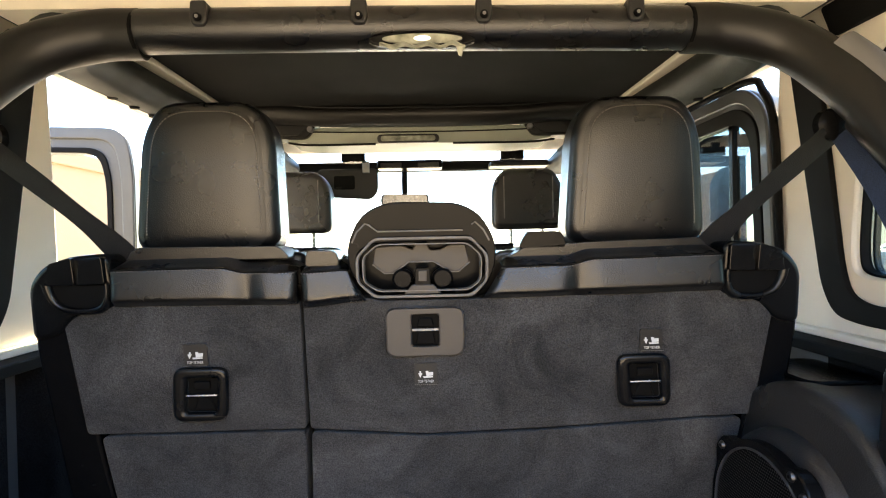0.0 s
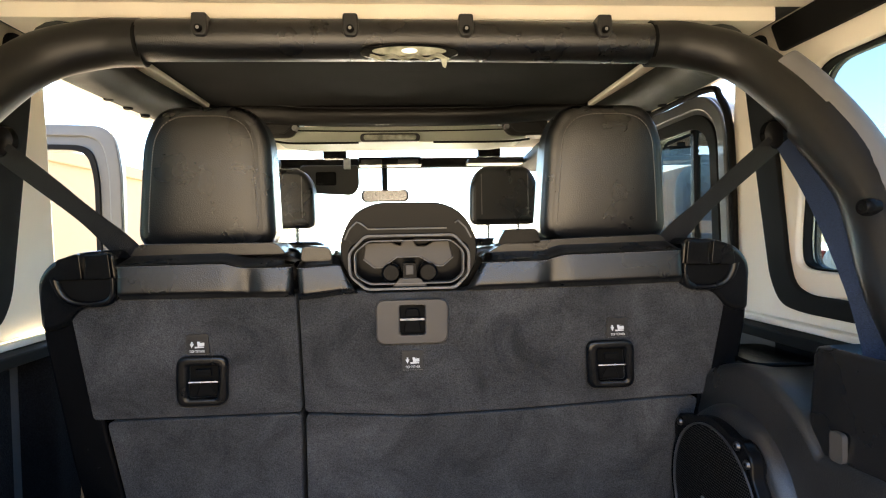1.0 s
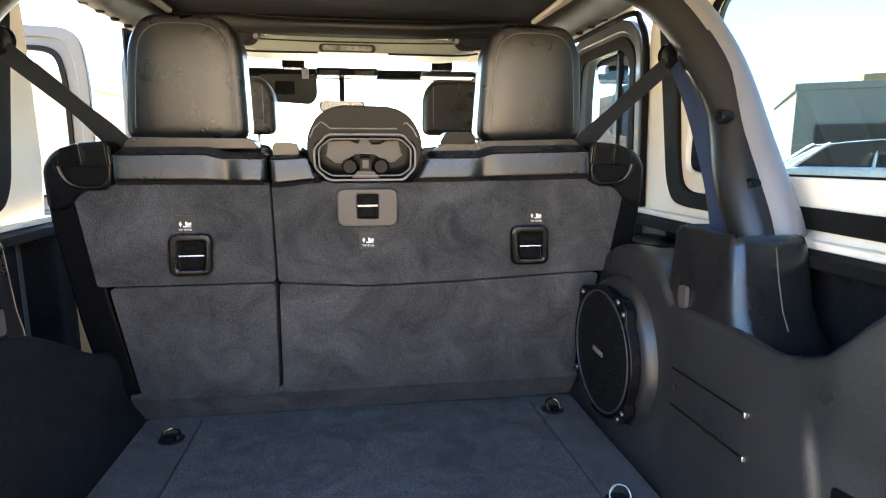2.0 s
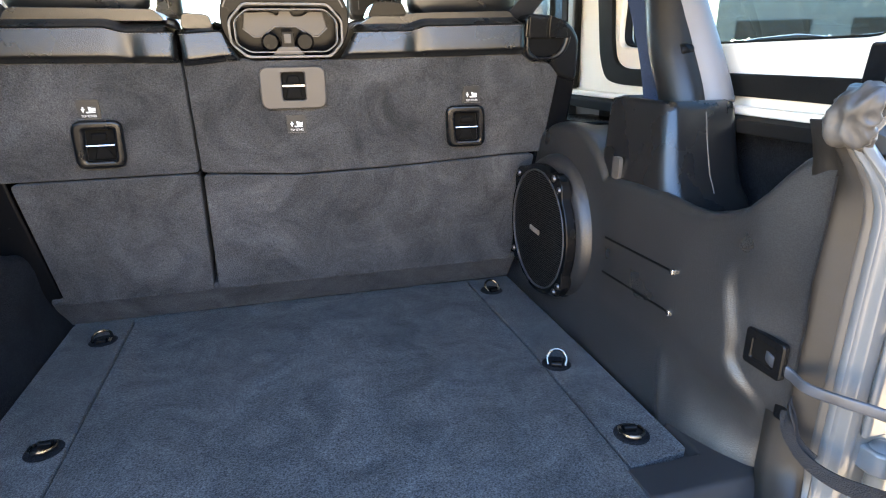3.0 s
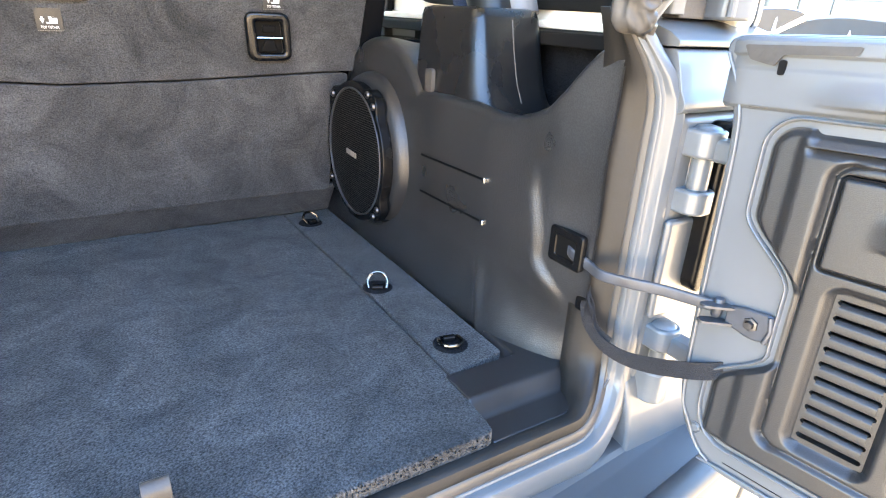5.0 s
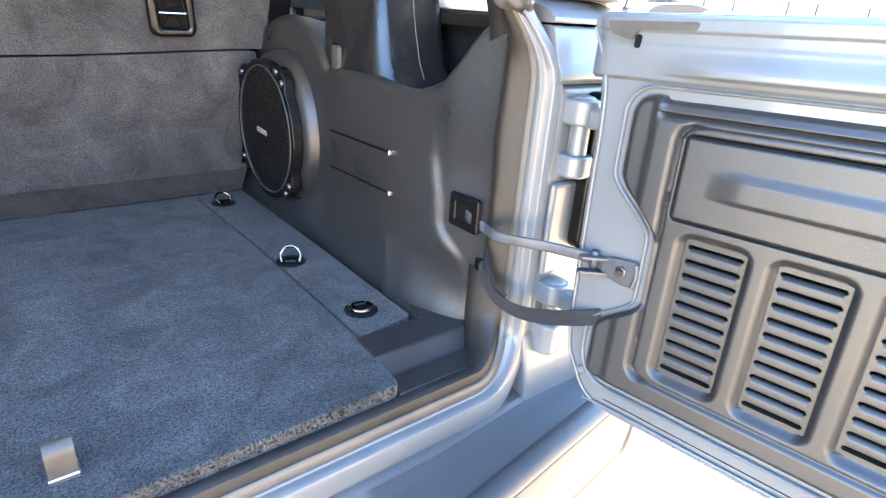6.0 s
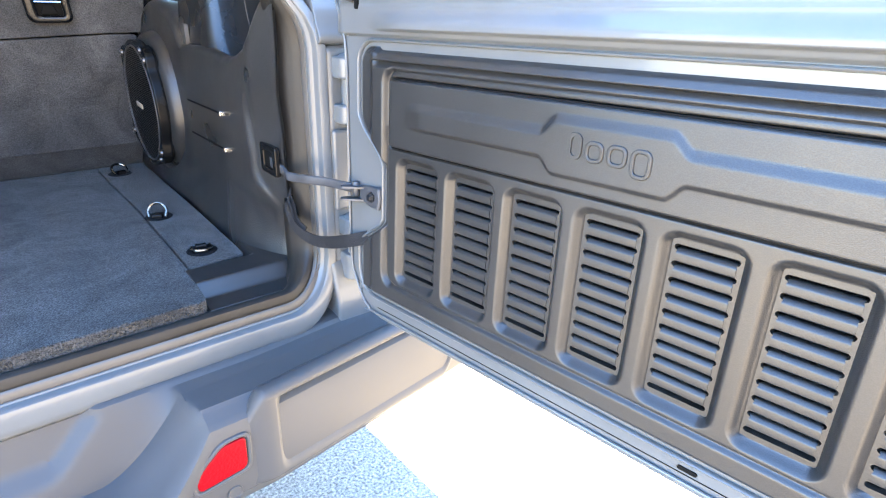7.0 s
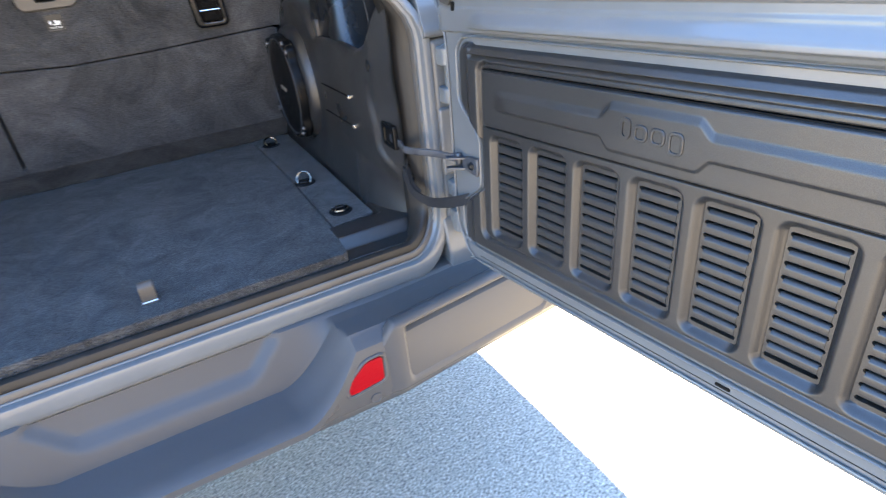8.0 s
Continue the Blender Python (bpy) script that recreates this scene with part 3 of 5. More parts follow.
def word(text, size, m, mat, name, parent, deep=.0005):
    """Letters in the built-in font as a flat mesh."""
    cu = bpy.data.curves.new(name, "FONT")
    cu.body, cu.size, cu.align_x, cu.extrude = text, size, "CENTER", deep
    tmp = bpy.data.objects.new(name, cu)
    me = bpy.data.meshes.new_from_object(tmp)
    bpy.data.objects.remove(tmp)
    me.materials.append(mat)
    ob = new(name, me)
    ob.parent = parent
    ob.matrix_basis = m
    return ob


FACE = pose(0, 0, 0, 90, 0, 0)


def tether_patch(x, z, parent):
    """Stitched label with a child-seat sign and the words."""
    y = seat_y(z) - .004
    p = part("tether_label", leaned(prism(rrect(x - .0195, x + .0195, z - .019, z + .019, .002, 2), -.0035, .002, "xz")), PANEL, parent, "black stitched label with white print")
    at = Matrix.Translation((x, y - .0008, z)) @ Matrix.Rotation(radians(-10.7), 4, "X") @ FACE
    word("TOP TETHER", .0064, at @ Matrix.Translation((0, -.0145, 0)) @ Matrix.Diagonal((.74, 1, 1, 1)), WHITE, "lettering", p)
    s = bmesh.new()
    for poly in ([(-.003, .0125), (.001, .0135), (.0045, .0005), (.013, .0010), (.013, -.0040), (.0005, -.0050)],
                 [(.0045, .0110), (.0085, .0100), (.0105, .0028), (.0060, .0022)], [(-.0150, -.0005), (-.0070, -.0005), (-.0110, -.0070)],
                 [(-.0125, -.0005), (-.0095, -.0005), (-.0095, .0090), (-.0125, .0090)], [(-.0125, .0090), (-.0095, .0090), (-.0070, .0125), (-.0030, .0125), (-.0030, .0150), (-.0085, .0150)],
                 [(-.0060, -.0050), (-.0045, -.0075), (.0125, -.0068), (.0125, -.0050)]):
        prism([(a, b) for a, b in poly], 0, .0006, "xy", s)
    sg = part("sign", s, WHITE, p, "white child seat sign", flat=True)
    sg.matrix_basis = at @ Matrix.Translation((.0005, .0020, 0)) @ Matrix.Diagonal((.92, 1.18, 1, 1))
    d = bmesh.new()
    for i in range(12):
        xx = -.018 + i * .0033
        for zz in (-.0178, .0178):
            box(xx - .0011, xx + .0011, zz - .0003, zz + .0003, 0, .0008, d)
    st = tagged(part("stitching", d, THREAD, p, flat=True), kind="stuff")
    st.matrix_basis = at
    return p


def tether_anchor(x, z, lean, parent):
    """A moulded bezel round a dark pocket with a steel bar."""
    o = rounded([(x - .046 + lean, z + .048), (x + .046 + lean, z + .048), (x + .046 - lean, z - .048), (x - .046 - lean, z - .048)], .02, 5)
    i = rounded([(x - .024 + lean, z + .030), (x + .028 + lean, z + .030), (x + .028 - lean, z - .032), (x - .024 - lean, z - .032)], .006, 5)
    p = part("tether_anchor", leaned(ring(o, i, -.017, .001, "xz")), SHEEN, parent, "black moulded bezel with a tether bar", bevel=0.0075, seg=4)
    part("pocket", leaned(prism(i, -.0015, .0005, "xz")), DARK, p)
    part("tether_bar", leaned(sweep([(x - .024, -.010, z - .002), (x + .028, -.010, z - .002)], circle(.0028, 8))), CHROME, p, "steel tether bar")
    part("ramp", leaned(prism(rounded([(x - .016, z - .030), (x + .022, z - .030), (x + .012, z - .006), (x - .006, z - .006)], .003, 2), -.006, -.001, "xz")), DARK, p, bevel=0.002)
    part("hook_block", leaned(box(x - .012, x + .016, -.008, -.001, z + .008, z + .022)), DARK, p, bevel=0.002)
    return p


def headrest(cx, parent, lean):
    """Stitched leather headrest with a flat rear panel and side gussets."""
    z0, z1 = 1.455, 1.718
    def outline(k):
        return rounded([(cx - .131 + k - lean, z0 + k * .15), (cx + .128 - k - lean, z0 + k * .15), (cx + .118 - k + lean, z1 - .055), (cx + .085 - k + lean, z1 - k * .8),
                        (cx - .078 + k + lean, z1 - k * .8), (cx - .112 + k + lean, z1 - .055)], .035, 6)
    def bowed(bm):
        for v in bm.verts:
            v.co.y += 1.012 - .03 * (v.co.z - z0)
            v.co.y += .30 * (v.co.x - cx) ** 2 + .42 * (v.co.z - 1.65) ** 2
        return bm
    h = part("headrest", bowed(prism(outline(0), .004, .105, "xz")), LEATHER, parent, "black stitched leather headrest", bevel=0.022, seg=4)
    edge = outline(.020)
    low, high = min(z for _, z in edge), max(z for _, z in edge)

    def pillow(u, v):
        """Point of the padded rear panel between its two side edges."""
        z = lerp(low + .0003, high - .0003, v)
        cuts = [lerp(a[0], b[0], (z - a[1]) / (b[1] - a[1])) for a, b in zip(edge, edge[1:] + edge[:1]) if (a[1] - z) * (b[1] - z) < 0]
        k = (1 - abs(u) ** 5) * (1 - abs(2 * v - 1) ** 7)
        return (lerp(min(cuts), max(cuts), (u + 1) / 2), .0030 - .0085 * k, z)
    part("rear_panel", bowed(sheet(pillow, steps(-1, 1, 36), steps(0, 1, 40))), LEATHER, h, angle=80)
    st = bmesh.new()
    line = outline(.027)
    for a, b in zip(line, line[1:] + line[:1]):
        d = (Vector(b) - Vector(a)).length
        n = max(1, round(d / .0052))
        for k in range(n):
            p, q = Vector(a).lerp(Vector(b), k / n), Vector(a).lerp(Vector(b), (k + .55) / n)
            if p.y < z0 + .03:
                continue
            sweep([(p.x, -.0006, p.y), (q.x, -.0006, q.y)], circle(.0010, 4), up=(0, 1, 0), bm=st)
    tagged(part("stitching", bowed(st), THREAD, h, "pale stitching", flat=True), kind="stuff")
    for s in (-.06, .06):
        part("post", sweep([(cx + s, 1.07, 1.40), (cx + s, 1.065, 1.50)], circle(.006, 10), up=(0, 1, 0)), STEEL, h)
    return h


def through_points(points, x):
    """Height of a smooth line through (x, z) points."""
    for (a, za), (b, zb) in zip(points, points[1:]):
        if x <= b:
            return lerp(za, zb, smooth01(a, b, x))
    return points[-1][1]


def leather_roll(hem, seam, parent, dent=None, slant=(0.0, 0.0)):
    """Padded leather along the top of a seat back: a soft pillow from its hem up to a stitched seam, then rolled forward."""
    x0, x1 = hem[0][0], hem[-1][0]

    def place(k, v):
        x = lerp(x0, x1, k)
        zh, zs = through_points(hem, x), through_points(seam, x)
        ends = min(1.0, min(k, 1 - k) * (x1 - x0) / .016)
        puff = math.sqrt(max(0.0, 1 - (1 - ends) ** 2))
        if dent is not None:
            puff *= 1 - .55 * math.exp(-((x - dent) / .020) ** 2)
        if v <= 1:
            y, z = -.002 - .024 * puff * smooth01(-.06, .22, v) * (1 - .62 * v ** 1.2), lerp(zh, zs, v)
        else:
            q = v - 1
            y, z = -.002 - .024 * puff * .38 * (1 - smooth01(0, .3, q)) + .110 * q, zs + .017 * smooth01(0, .35, q) * (.4 + .6 * ends)
        lean = lerp(slant[0] * (1 - k) ** 4, slant[1] * k ** 4, k)
        return (x + lean * min(v, 1), y, z)
    r = part("leather_top", leaned(sheet(place, steps(0, 1, 90), steps(0, 1, 16) + steps(1, 2, 12)[1:])), LEATHER, parent, "soft black leather along the top edge", angle=80)
    for v, rad, gap in ((.985, .0010, .0), (.955, .0006, .45)):
        st = bmesh.new()
        n = round((x1 - x0) / .0055)
        for i in range(n):
            a, b = (Vector(place((i + o) / n, v)) + Vector((0, -.0008, 0)) for o in (.0, 1.0 - gap))
            sweep([a, b], circle(rad, 4), up=(0, 1, 0), bm=st)
        tagged(part("stitching", leaned(st), THREAD if gap else DARK, r, flat=True), kind="stuff")
    return r


def release_corner(sign, parent):
    """Moulded corner of the seat back: a U-shaped lip round the release recess, with two paddles over it."""
    outer = rounded([(sign * .648, 1.310), (sign * .642, 1.404), (sign * .616, 1.436), (sign * .570, 1.452), (sign * .508, 1.456), (sign * .503, 1.366), (sign * .575, 1.352), (sign * .606, 1.318)], .018, 6)
    c = part("release_corner", leaned(prism(outer, -.006, .10, "xz")), SHEEN, parent, "black plastic corner with the release recess", bevel=0.010, seg=4)
    u_in = [(.600, 1.404), (.596, 1.384), (.584, 1.371), (.566, 1.367), (.540, 1.367), (.524, 1.373), (.518, 1.386), (.516, 1.404)]
    u_out = [(.617, 1.408), (.613, 1.380), (.596, 1.361), (.570, 1.355), (.536, 1.354), (.514, 1.360), (.507, 1.380), (.506, 1.408)]
    # Black plate on the surface paints the shade of the hollow.
    part("recess", leaned(prism([(sign * x, z) for x, z in u_in], -.0075, -.004, "xz")), DARK, c, "black plate that puts shade into the finger recess")
    lip = bmesh.new()
    rows = []
    for p, q, r in ((.0, -.005, 0), (.12, -.014, 1), (.5, -.017, 2), (.88, -.015, 3), (1.0, -.007, 4)):
        rows.append([lip.verts.new((sign * lerp(a[0], b[0], p), q, lerp(a[1], b[1], p))) for a, b in zip(u_in, u_out)])
    for a, b in zip(rows, rows[1:]):
        for i in range(len(a) - 1):
            lip.faces.new((a[i], a[i + 1], b[i + 1], b[i]))
    part("lip", leaned(lip), SHEEN, c, "rounded lip round the recess", sub=1, angle=80)
    for a, b in ((.606, .560), (.557, .512)):
        bt = rounded([(sign * a, 1.405), (sign * b, 1.406), (sign * b, 1.450), (sign * (a - .008), 1.440)], .005, 3)
        part("button", leaned(prism(bt, -.0150, .06, "xz")), SHEEN, c, "black release paddle", bevel=0.006, seg=3)
    return c


def side_bolster(sign, parent):
    return part("side_shell", leaned(prism(rounded([(sign * .640, 1.420), (sign * .650, 1.30), (sign * .634, 1.05), (sign * .612, .86), (sign * .535, .84), (sign * .565, 1.10), (sign * .585, 1.38)], .02, 4), .004, .16, "xz")),
                SMOOTH, parent, "black moulded seat side", bevel=0.012, seg=3)


left_seat = thing("rear_seat_back", "narrow rear seat back with charcoal carpet and a leather top edge", "car seat", (0, 0, 0), group="rear seat backs")
right_seat = thing("rear_seat_back", "wide charcoal carpeted rear seat back with leather edge and centre armrest", "car seat", (0, 0, 0), group="rear seat backs")
part("upper_carpet", leaned(prism(rounded([(-.597, 1.362), (-.575, 1.376), (-.2035, 1.371), (-.2065, 1.1415), (-.584, 1.1415)], .008, 3), 0, .07, "xz")), SEATCARPET, left_seat, bevel=0.006, seg=3)
part("upper_carpet", leaned(prism(rounded([(-.1985, 1.371), (-.085, 1.371), (-.07, 1.366), (.105, 1.366), (.120, 1.372), (.58, 1.376), (.604, 1.358), (.584, 1.145), (.50, 1.1440), (.2, 1.1300), (0, 1.1260), (-.2000, 1.1410)], .008, 3), 0, .07, "xz")), SEATCARPET, right_seat, bevel=0.006, seg=3)
part("lower_carpet", leaned(prism(rounded([(-.560, 1.138), (-.2075, 1.138), (-.2200, .850), (-.532, .850)], .012, 3), -.003, .07, "xz")), SEATCARPET, left_seat, "darker lower carpet", bevel=0.008, seg=3)
part("lower_carpet", leaned(prism(rounded([(-.1985, 1.137), (0, 1.122), (.2, 1.126), (.50, 1.140), (.565, 1.141), (.528, .850), (-.2090, .850)], .012, 3), -.003, .07, "xz")), SEATCARPET, right_seat, "darker lower carpet", bevel=0.008, seg=3)
leather_roll([(-.508, 1.367), (-.35, 1.366), (-.2050, 1.364)], [(-.508, 1.428), (-.33, 1.429), (-.285, 1.420), (-.2050, 1.420)], left_seat, dent=-.285)
leather_roll([(-.1985, 1.358), (-.092, 1.367)], [(-.1985, 1.418), (-.12, 1.421), (-.092, 1.418)], right_seat, slant=(0.0, -.030))
leather_roll([(.103, 1.367), (.30, 1.369), (.510, 1.372)], [(.103, 1.420), (.24, 1.421), (.29, 1.431), (.510, 1.434)], right_seat, dent=.262, slant=(.032, -.004))
for st, cx, ln in ((left_seat, -.377, .004), (right_seat, .390, -.004)):
    headrest(cx, st, ln)
part("shoulder", leaned(prism(rounded([(-.50, 1.44), (-.22, 1.44), (-.24, 1.462), (-.48, 1.464)], .01, 3), .03, .14, "xz")), LEATHER, left_seat, bevel=0.012, seg=3)
part("shoulder", leaned(prism(rounded([(.14, 1.43), (.50, 1.44), (.48, 1.462), (.30, 1.458), (.18, 1.452)], .01, 3), .03, .14, "xz")), LEATHER, right_seat, bevel=0.012, seg=3)
part("shoulder", leaned(prism(rounded([(-.195, 1.425), (-.135, 1.425), (-.14, 1.452), (-.19, 1.455)], .01, 3), .01, .10, "xz")), LEATHER, right_seat, bevel=0.012, seg=3)
part("latch_block", leaned(prism(rounded([(.165, 1.448), (.252, 1.448), (.240, 1.478), (.180, 1.478)], .01, 3), .03, .10, "xz")), SMOOTH, right_seat, "black plastic cover on the shoulder", bevel=0.008, seg=3)
part("seat_core", leaned(prism(rounded([(-.60, .86), (-.204, .86), (-.204, 1.45), (-.59, 1.45)], .02, 4), .072, .17, "xz")), LEATHER, left_seat, "black leather seat body", bevel=0.02, seg=3)
part("seat_core", leaned(prism(rounded([(-.199, .86), (.60, .86), (.59, 1.45), (.13, 1.445), (.10, 1.40), (-.10, 1.40), (-.13, 1.445), (-.199, 1.45)], .02, 4), .072, .17, "xz")), LEATHER, right_seat, "black leather seat body", bevel=0.02, seg=3)
for sign, st in ((-1, left_seat), (1, right_seat)):
    release_corner(sign, st)
    side_bolster(sign, st)
tether_anchor(-.379, 1.212, .004, left_seat)
tether_anchor(.381, 1.216, -.004, right_seat)
tether_patch(-.383, 1.281, left_seat)
tether_patch(.392, 1.287, right_seat)
tether_patch(.004, 1.237, right_seat)
# the centre release plate
cp = part("release_plate", leaned(ring(rrect(-.0615, .0705, 1.270, 1.353, .016, 6), rrect(-.018, .028, 1.287, 1.343, .005, 6), -.012, .001, "xz")), TAUPE, right_seat, "taupe plastic release plate", bevel=0.003, seg=3)
part("pocket", leaned(prism(rrect(-.018, .028, 1.287, 1.343, .005, 3), -.0015, .0005, "xz")), DARK, cp)
part("release_bar", leaned(box(-.017, .027, -.009, -.003, 1.314, 1.318)), CHROME, cp)
part("release_pad", leaned(prism(rounded([(-.012, 1.290), (.022, 1.290), (.018, 1.312), (-.008, 1.312)], .003, 2), -.006, -.001, "xz")), DARK, cp, bevel=0.002)
part("release_pad", leaned(prism(rounded([(-.010, 1.320), (.020, 1.320), (.016, 1.336), (-.006, 1.336)], .003, 2), -.006, -.001, "xz")), DARK, cp, bevel=0.002)

# the folded centre armrest, seen from behind
arm = part("centre_armrest", leaned(ring(rounded([(-.090, 1.371), (.098, 1.371), (.124, 1.415), (.126, 1.462), (.100, 1.508), (.062, 1.528), (-.056, 1.530), (-.098, 1.510), (-.122, 1.462), (-.120, 1.415)], .025, 5),
                                         rounded([(-.078, 1.376), (.086, 1.376), (.110, 1.415), (.110, 1.448), (.088, 1.462), (.03, 1.464), (-.03, 1.464), (-.082, 1.462), (-.106, 1.448), (-.106, 1.415)], .014, 5), .005, .085, "xz")),
           SMOOTH, right_seat, "black centre armrest folded up with its cup holders", bevel=0.010, seg=3)
part("back_plate", leaned(prism(rounded([(-.085, 1.374), (.093, 1.374), (.116, 1.415), (.116, 1.452), (.09, 1.468), (-.084, 1.468), (-.112, 1.452), (-.112, 1.415)], .014, 4), .045, .080, "xz")), SMOOTH, arm)
octagon = lambda k: rounded([(-.077 + k * .6, 1.3735 + k), (.085 - k * .6, 1.3735 + k), (.109 - k, 1.398), (.109 - k, 1.440), (.082 - k * .5, 1.469 - k), (-.076 + k * .5, 1.469 - k), (-.105 + k, 1.440), (-.105 + k, 1.398)], .009, 4)
part("trim_line", leaned(ring(octagon(-.003), octagon(.0015), -.002, .012, "xz")), THREAD, arm, "grey edge line", bevel=0.0012)
part("inner_line", leaned(ring(octagon(.0075), octagon(.0095), .002, .03, "xz")), THREAD, arm, "grey edge line")
lower = [(.083, 1.428), (.064, 1.412), (.050, 1.412), (.021, 1.430), (-.021, 1.430), (-.048, 1.411), (-.063, 1.411), (-.083, 1.427)]
upper = [(-.078, 1.457), (-.033, 1.459), (-.014, 1.451), (-.010, 1.461), (.010, 1.461), (.016, 1.450), (.033, 1.450), (.048, 1.459), (.076, 1.459)]
part("taupe_panel", leaned(prism(rounded(lower + upper, .003, 2), .030, .046, "xz")), TAUPE, arm, "taupe inner panel", bevel=0.002)
part("panel_edge", leaned(sweep([(x, .029, z) for x, z in lower], circle(.0013, 6), up=(0, 1, 0))), THREAD, arm, "pale panel edge")
for s in (-.032, .036):
    part("cup_knob", leaned(lathe([(.0, .0), (.0, .014), (.005, .018), (.03, .018)], (s, .016, 1.401), "y", 20)), SMOOTH, arm)
part("hub", leaned(prism(rounded([(-.012, 1.378), (.016, 1.378), (.014, 1.420), (-.010, 1.420)], .004, 3), .006, .04, "xz")), SMOOTH, arm, bevel=0.003)
part("hub_slot", leaned(box(-.005, .009, .004, .008, 1.398, 1.416)), TAUPE, arm, bevel=0.001)
part("hub_foot", leaned(prism([(-.030, 1.376), (.034, 1.376), (.020, 1.392), (-.016, 1.392)], .004, .02, "xz")), TAUPE, arm, bevel=0.002)
part("crown_line", leaned(sweep([(-.113, .004, 1.464), (-.104, .002, 1.482), (-.090, .001, 1.495), (-.084, .001, 1.493), (-.070, .001, 1.482), (.070, .001, 1.482)], circle(.0015, 6), up=(0, 1, 0))), THREAD, arm, "grey trim line")
part("crown_line", leaned(sweep([(.084, .001, 1.491), (.090, .001, 1.495), (.104, .002, 1.482), (.114, .004, 1.464)], circle(.0015, 6), up=(0, 1, 0))), THREAD, arm, "grey trim line")

# ---- roll cage ----
cage = thing("roll_cage", "black padded roll bars under the hardtop", "roll bar", (0, 0, 0))
arc = [(.748, .600, 1.20), (.745, .640, 1.315), (.728, .735, 1.480), (.705, .850, 1.634), (.675, .925, 1.730), (.625, .975, 1.795), (.54, 1.0, 1.825), (.47, 1.005, 1.829)]
mid = [(.47, 1.005, 1.829), (.25, 1.005, 1.832), (0, 1.005, 1.834), (-.25, 1.005, 1.834), (-.47, 1.005, 1.833)]


part("cross_pad", sweep(spline(mid, 4), circle(.041, 24, .037), up=(0, 0, 1)), LEATHER, cage, "black grained cover of the cross bar")
for sign in (1, -1):
    pts = arc if sign > 0 else mirrored(arc)
    path = spline(pts, 7)
    cut = [p for p in path if p.z > 1.62]
    low = [p for p in path if p.z <= 1.66]
    part("corner_cover", sweep(cut, circle(.0425, 24, .0385), up=(0, 1, .3)), SATIN, cage, "smooth black corner cover")
    part("leg_tube", sweep([p + Vector((-sign * .010 * smooth01(1.62, 1.35, p.z) + sign * .024 * smooth01(1.42, 1.65, p.z), -.014, .010 * smooth01(1.5, 1.75, p.z))) for p in path if 1.27 < p.z <= 1.755], circle(.034, 24), up=(0, 1, .3)), TUBE, cage, "exposed pale grey tube")
    part("leg_cover", sweep([p + Vector((-sign * lerp(.050, .000, smooth01(1.34, 1.56, p.z)), lerp(.016, .004, smooth01(1.40, 1.60, p.z)), 0)) for p in low], lambda k: circle(.042 + .004 * smooth01(.45, .8, k), 24, .044), up=(0, 1, .3)), SATIN, cage, "black plastic leg cover")
    for q in ((.668, .722, 1.497), (.680, .648, 1.373)):
        b = part("cover_bolt", lathe([(-.004, .0), (-.004, .011), (.0, .013), (.008, .014), (.02, .012)], (sign * q[0], q[1], q[2]), "x" if sign > 0 else "x", 14), SMOOTH, cage, "black bolt with a recessed head")
        part("socket", lathe([(-.0050, .0), (-.0050, .005), (-.003, .005)], (sign * q[0], q[1], q[2]), "x", 10), DARK, b)
    # side rail towards the windscreen
    rail = [(sign * .60, .99, 1.815), (sign * .635, 1.10, 1.825), (sign * .65, 1.4, 1.835), (sign * .64, 1.8, 1.84), (sign * .62, 2.3, 1.83), (sign * .60, 2.55, 1.80)]
    part("side_rail", sweep(spline(rail, 5), circle(.052, 18, .046)), RAILPAD, cage, "dark grey-green padded side rail")
    for k in range(5):
        y = 1.25 + k * .09
        part("rail_slot", lathe([(-.004, .010), (.004, .012), (.006, .0)], (sign * .655, y, 1.788), "z", 12), DARK, cage)
    part("joint", sweep([(sign * .468, 1.005, 1.829), (sign * .474, 1.005, 1.829)], circle(.0432, 20, .0385)), DARK, cage, "dark joint between covers")
for x in (-.356, -.094, .113, .369):
    z = 1.841
    t = part("snap_tab", prism(rounded([(x - .013, z + .026), (x + .013, z + .026), (x + .0145, z - .004), (x + .009, z - .015), (x - .009, z - .015), (x - .0145, z - .004)], .005, 4), .956, .985, "xz"), PANEL, cage, "dark grey fixing tab", bevel=0.003)
    part("screw", lathe([(-.003, .0), (-.003, .006), (.002, .007)], (x, .953, z - .003), "y", 16), DARK, t)
    part("screw_head", lathe([(-.0045, .0), (-.0045, .0028), (-.003, .003)], (x, .953, z - .003), "y", 12), STEEL, t)
part("mid_bar", sweep(spline([(-.62, 1.80, 1.878), (-.42, 1.80, 1.874), (-.28, 1.80, 1.864), (0, 1.80, 1.862), (.28, 1.80, 1.864), (.42, 1.80, 1.874), (.62, 1.80, 1.880)], 6), circle(.05, 20, .034)), SATIN, cage, "black middle cross bar")
part("bar_seam", sweep(spline([(-.60, 1.7525, 1.893), (-.42, 1.7525, 1.889), (-.28, 1.7525, 1.879), (0, 1.7525, 1.877), (.28, 1.7525, 1.879), (.42, 1.7525, 1.889), (.60, 1.7525, 1.893)], 6), circle(.0022, 6)), PANEL, cage, "welt along the bar")

dome = thing("dome_lamp", "lit dome lamp under clear film on the cross bar", "lamp", (.010, .968, 1.796))
part("bezel", prism(circle(.088, 40, .0150), -.018, -.004, "xz"), SMOOTH, dome, "black oval bezel", bevel=0.004, seg=3)
part("reflector", prism(circle(.066, 32, .0085), -.0225, -.018, "xz"), FILM, dome, "clear oval lens", bevel=0.001)
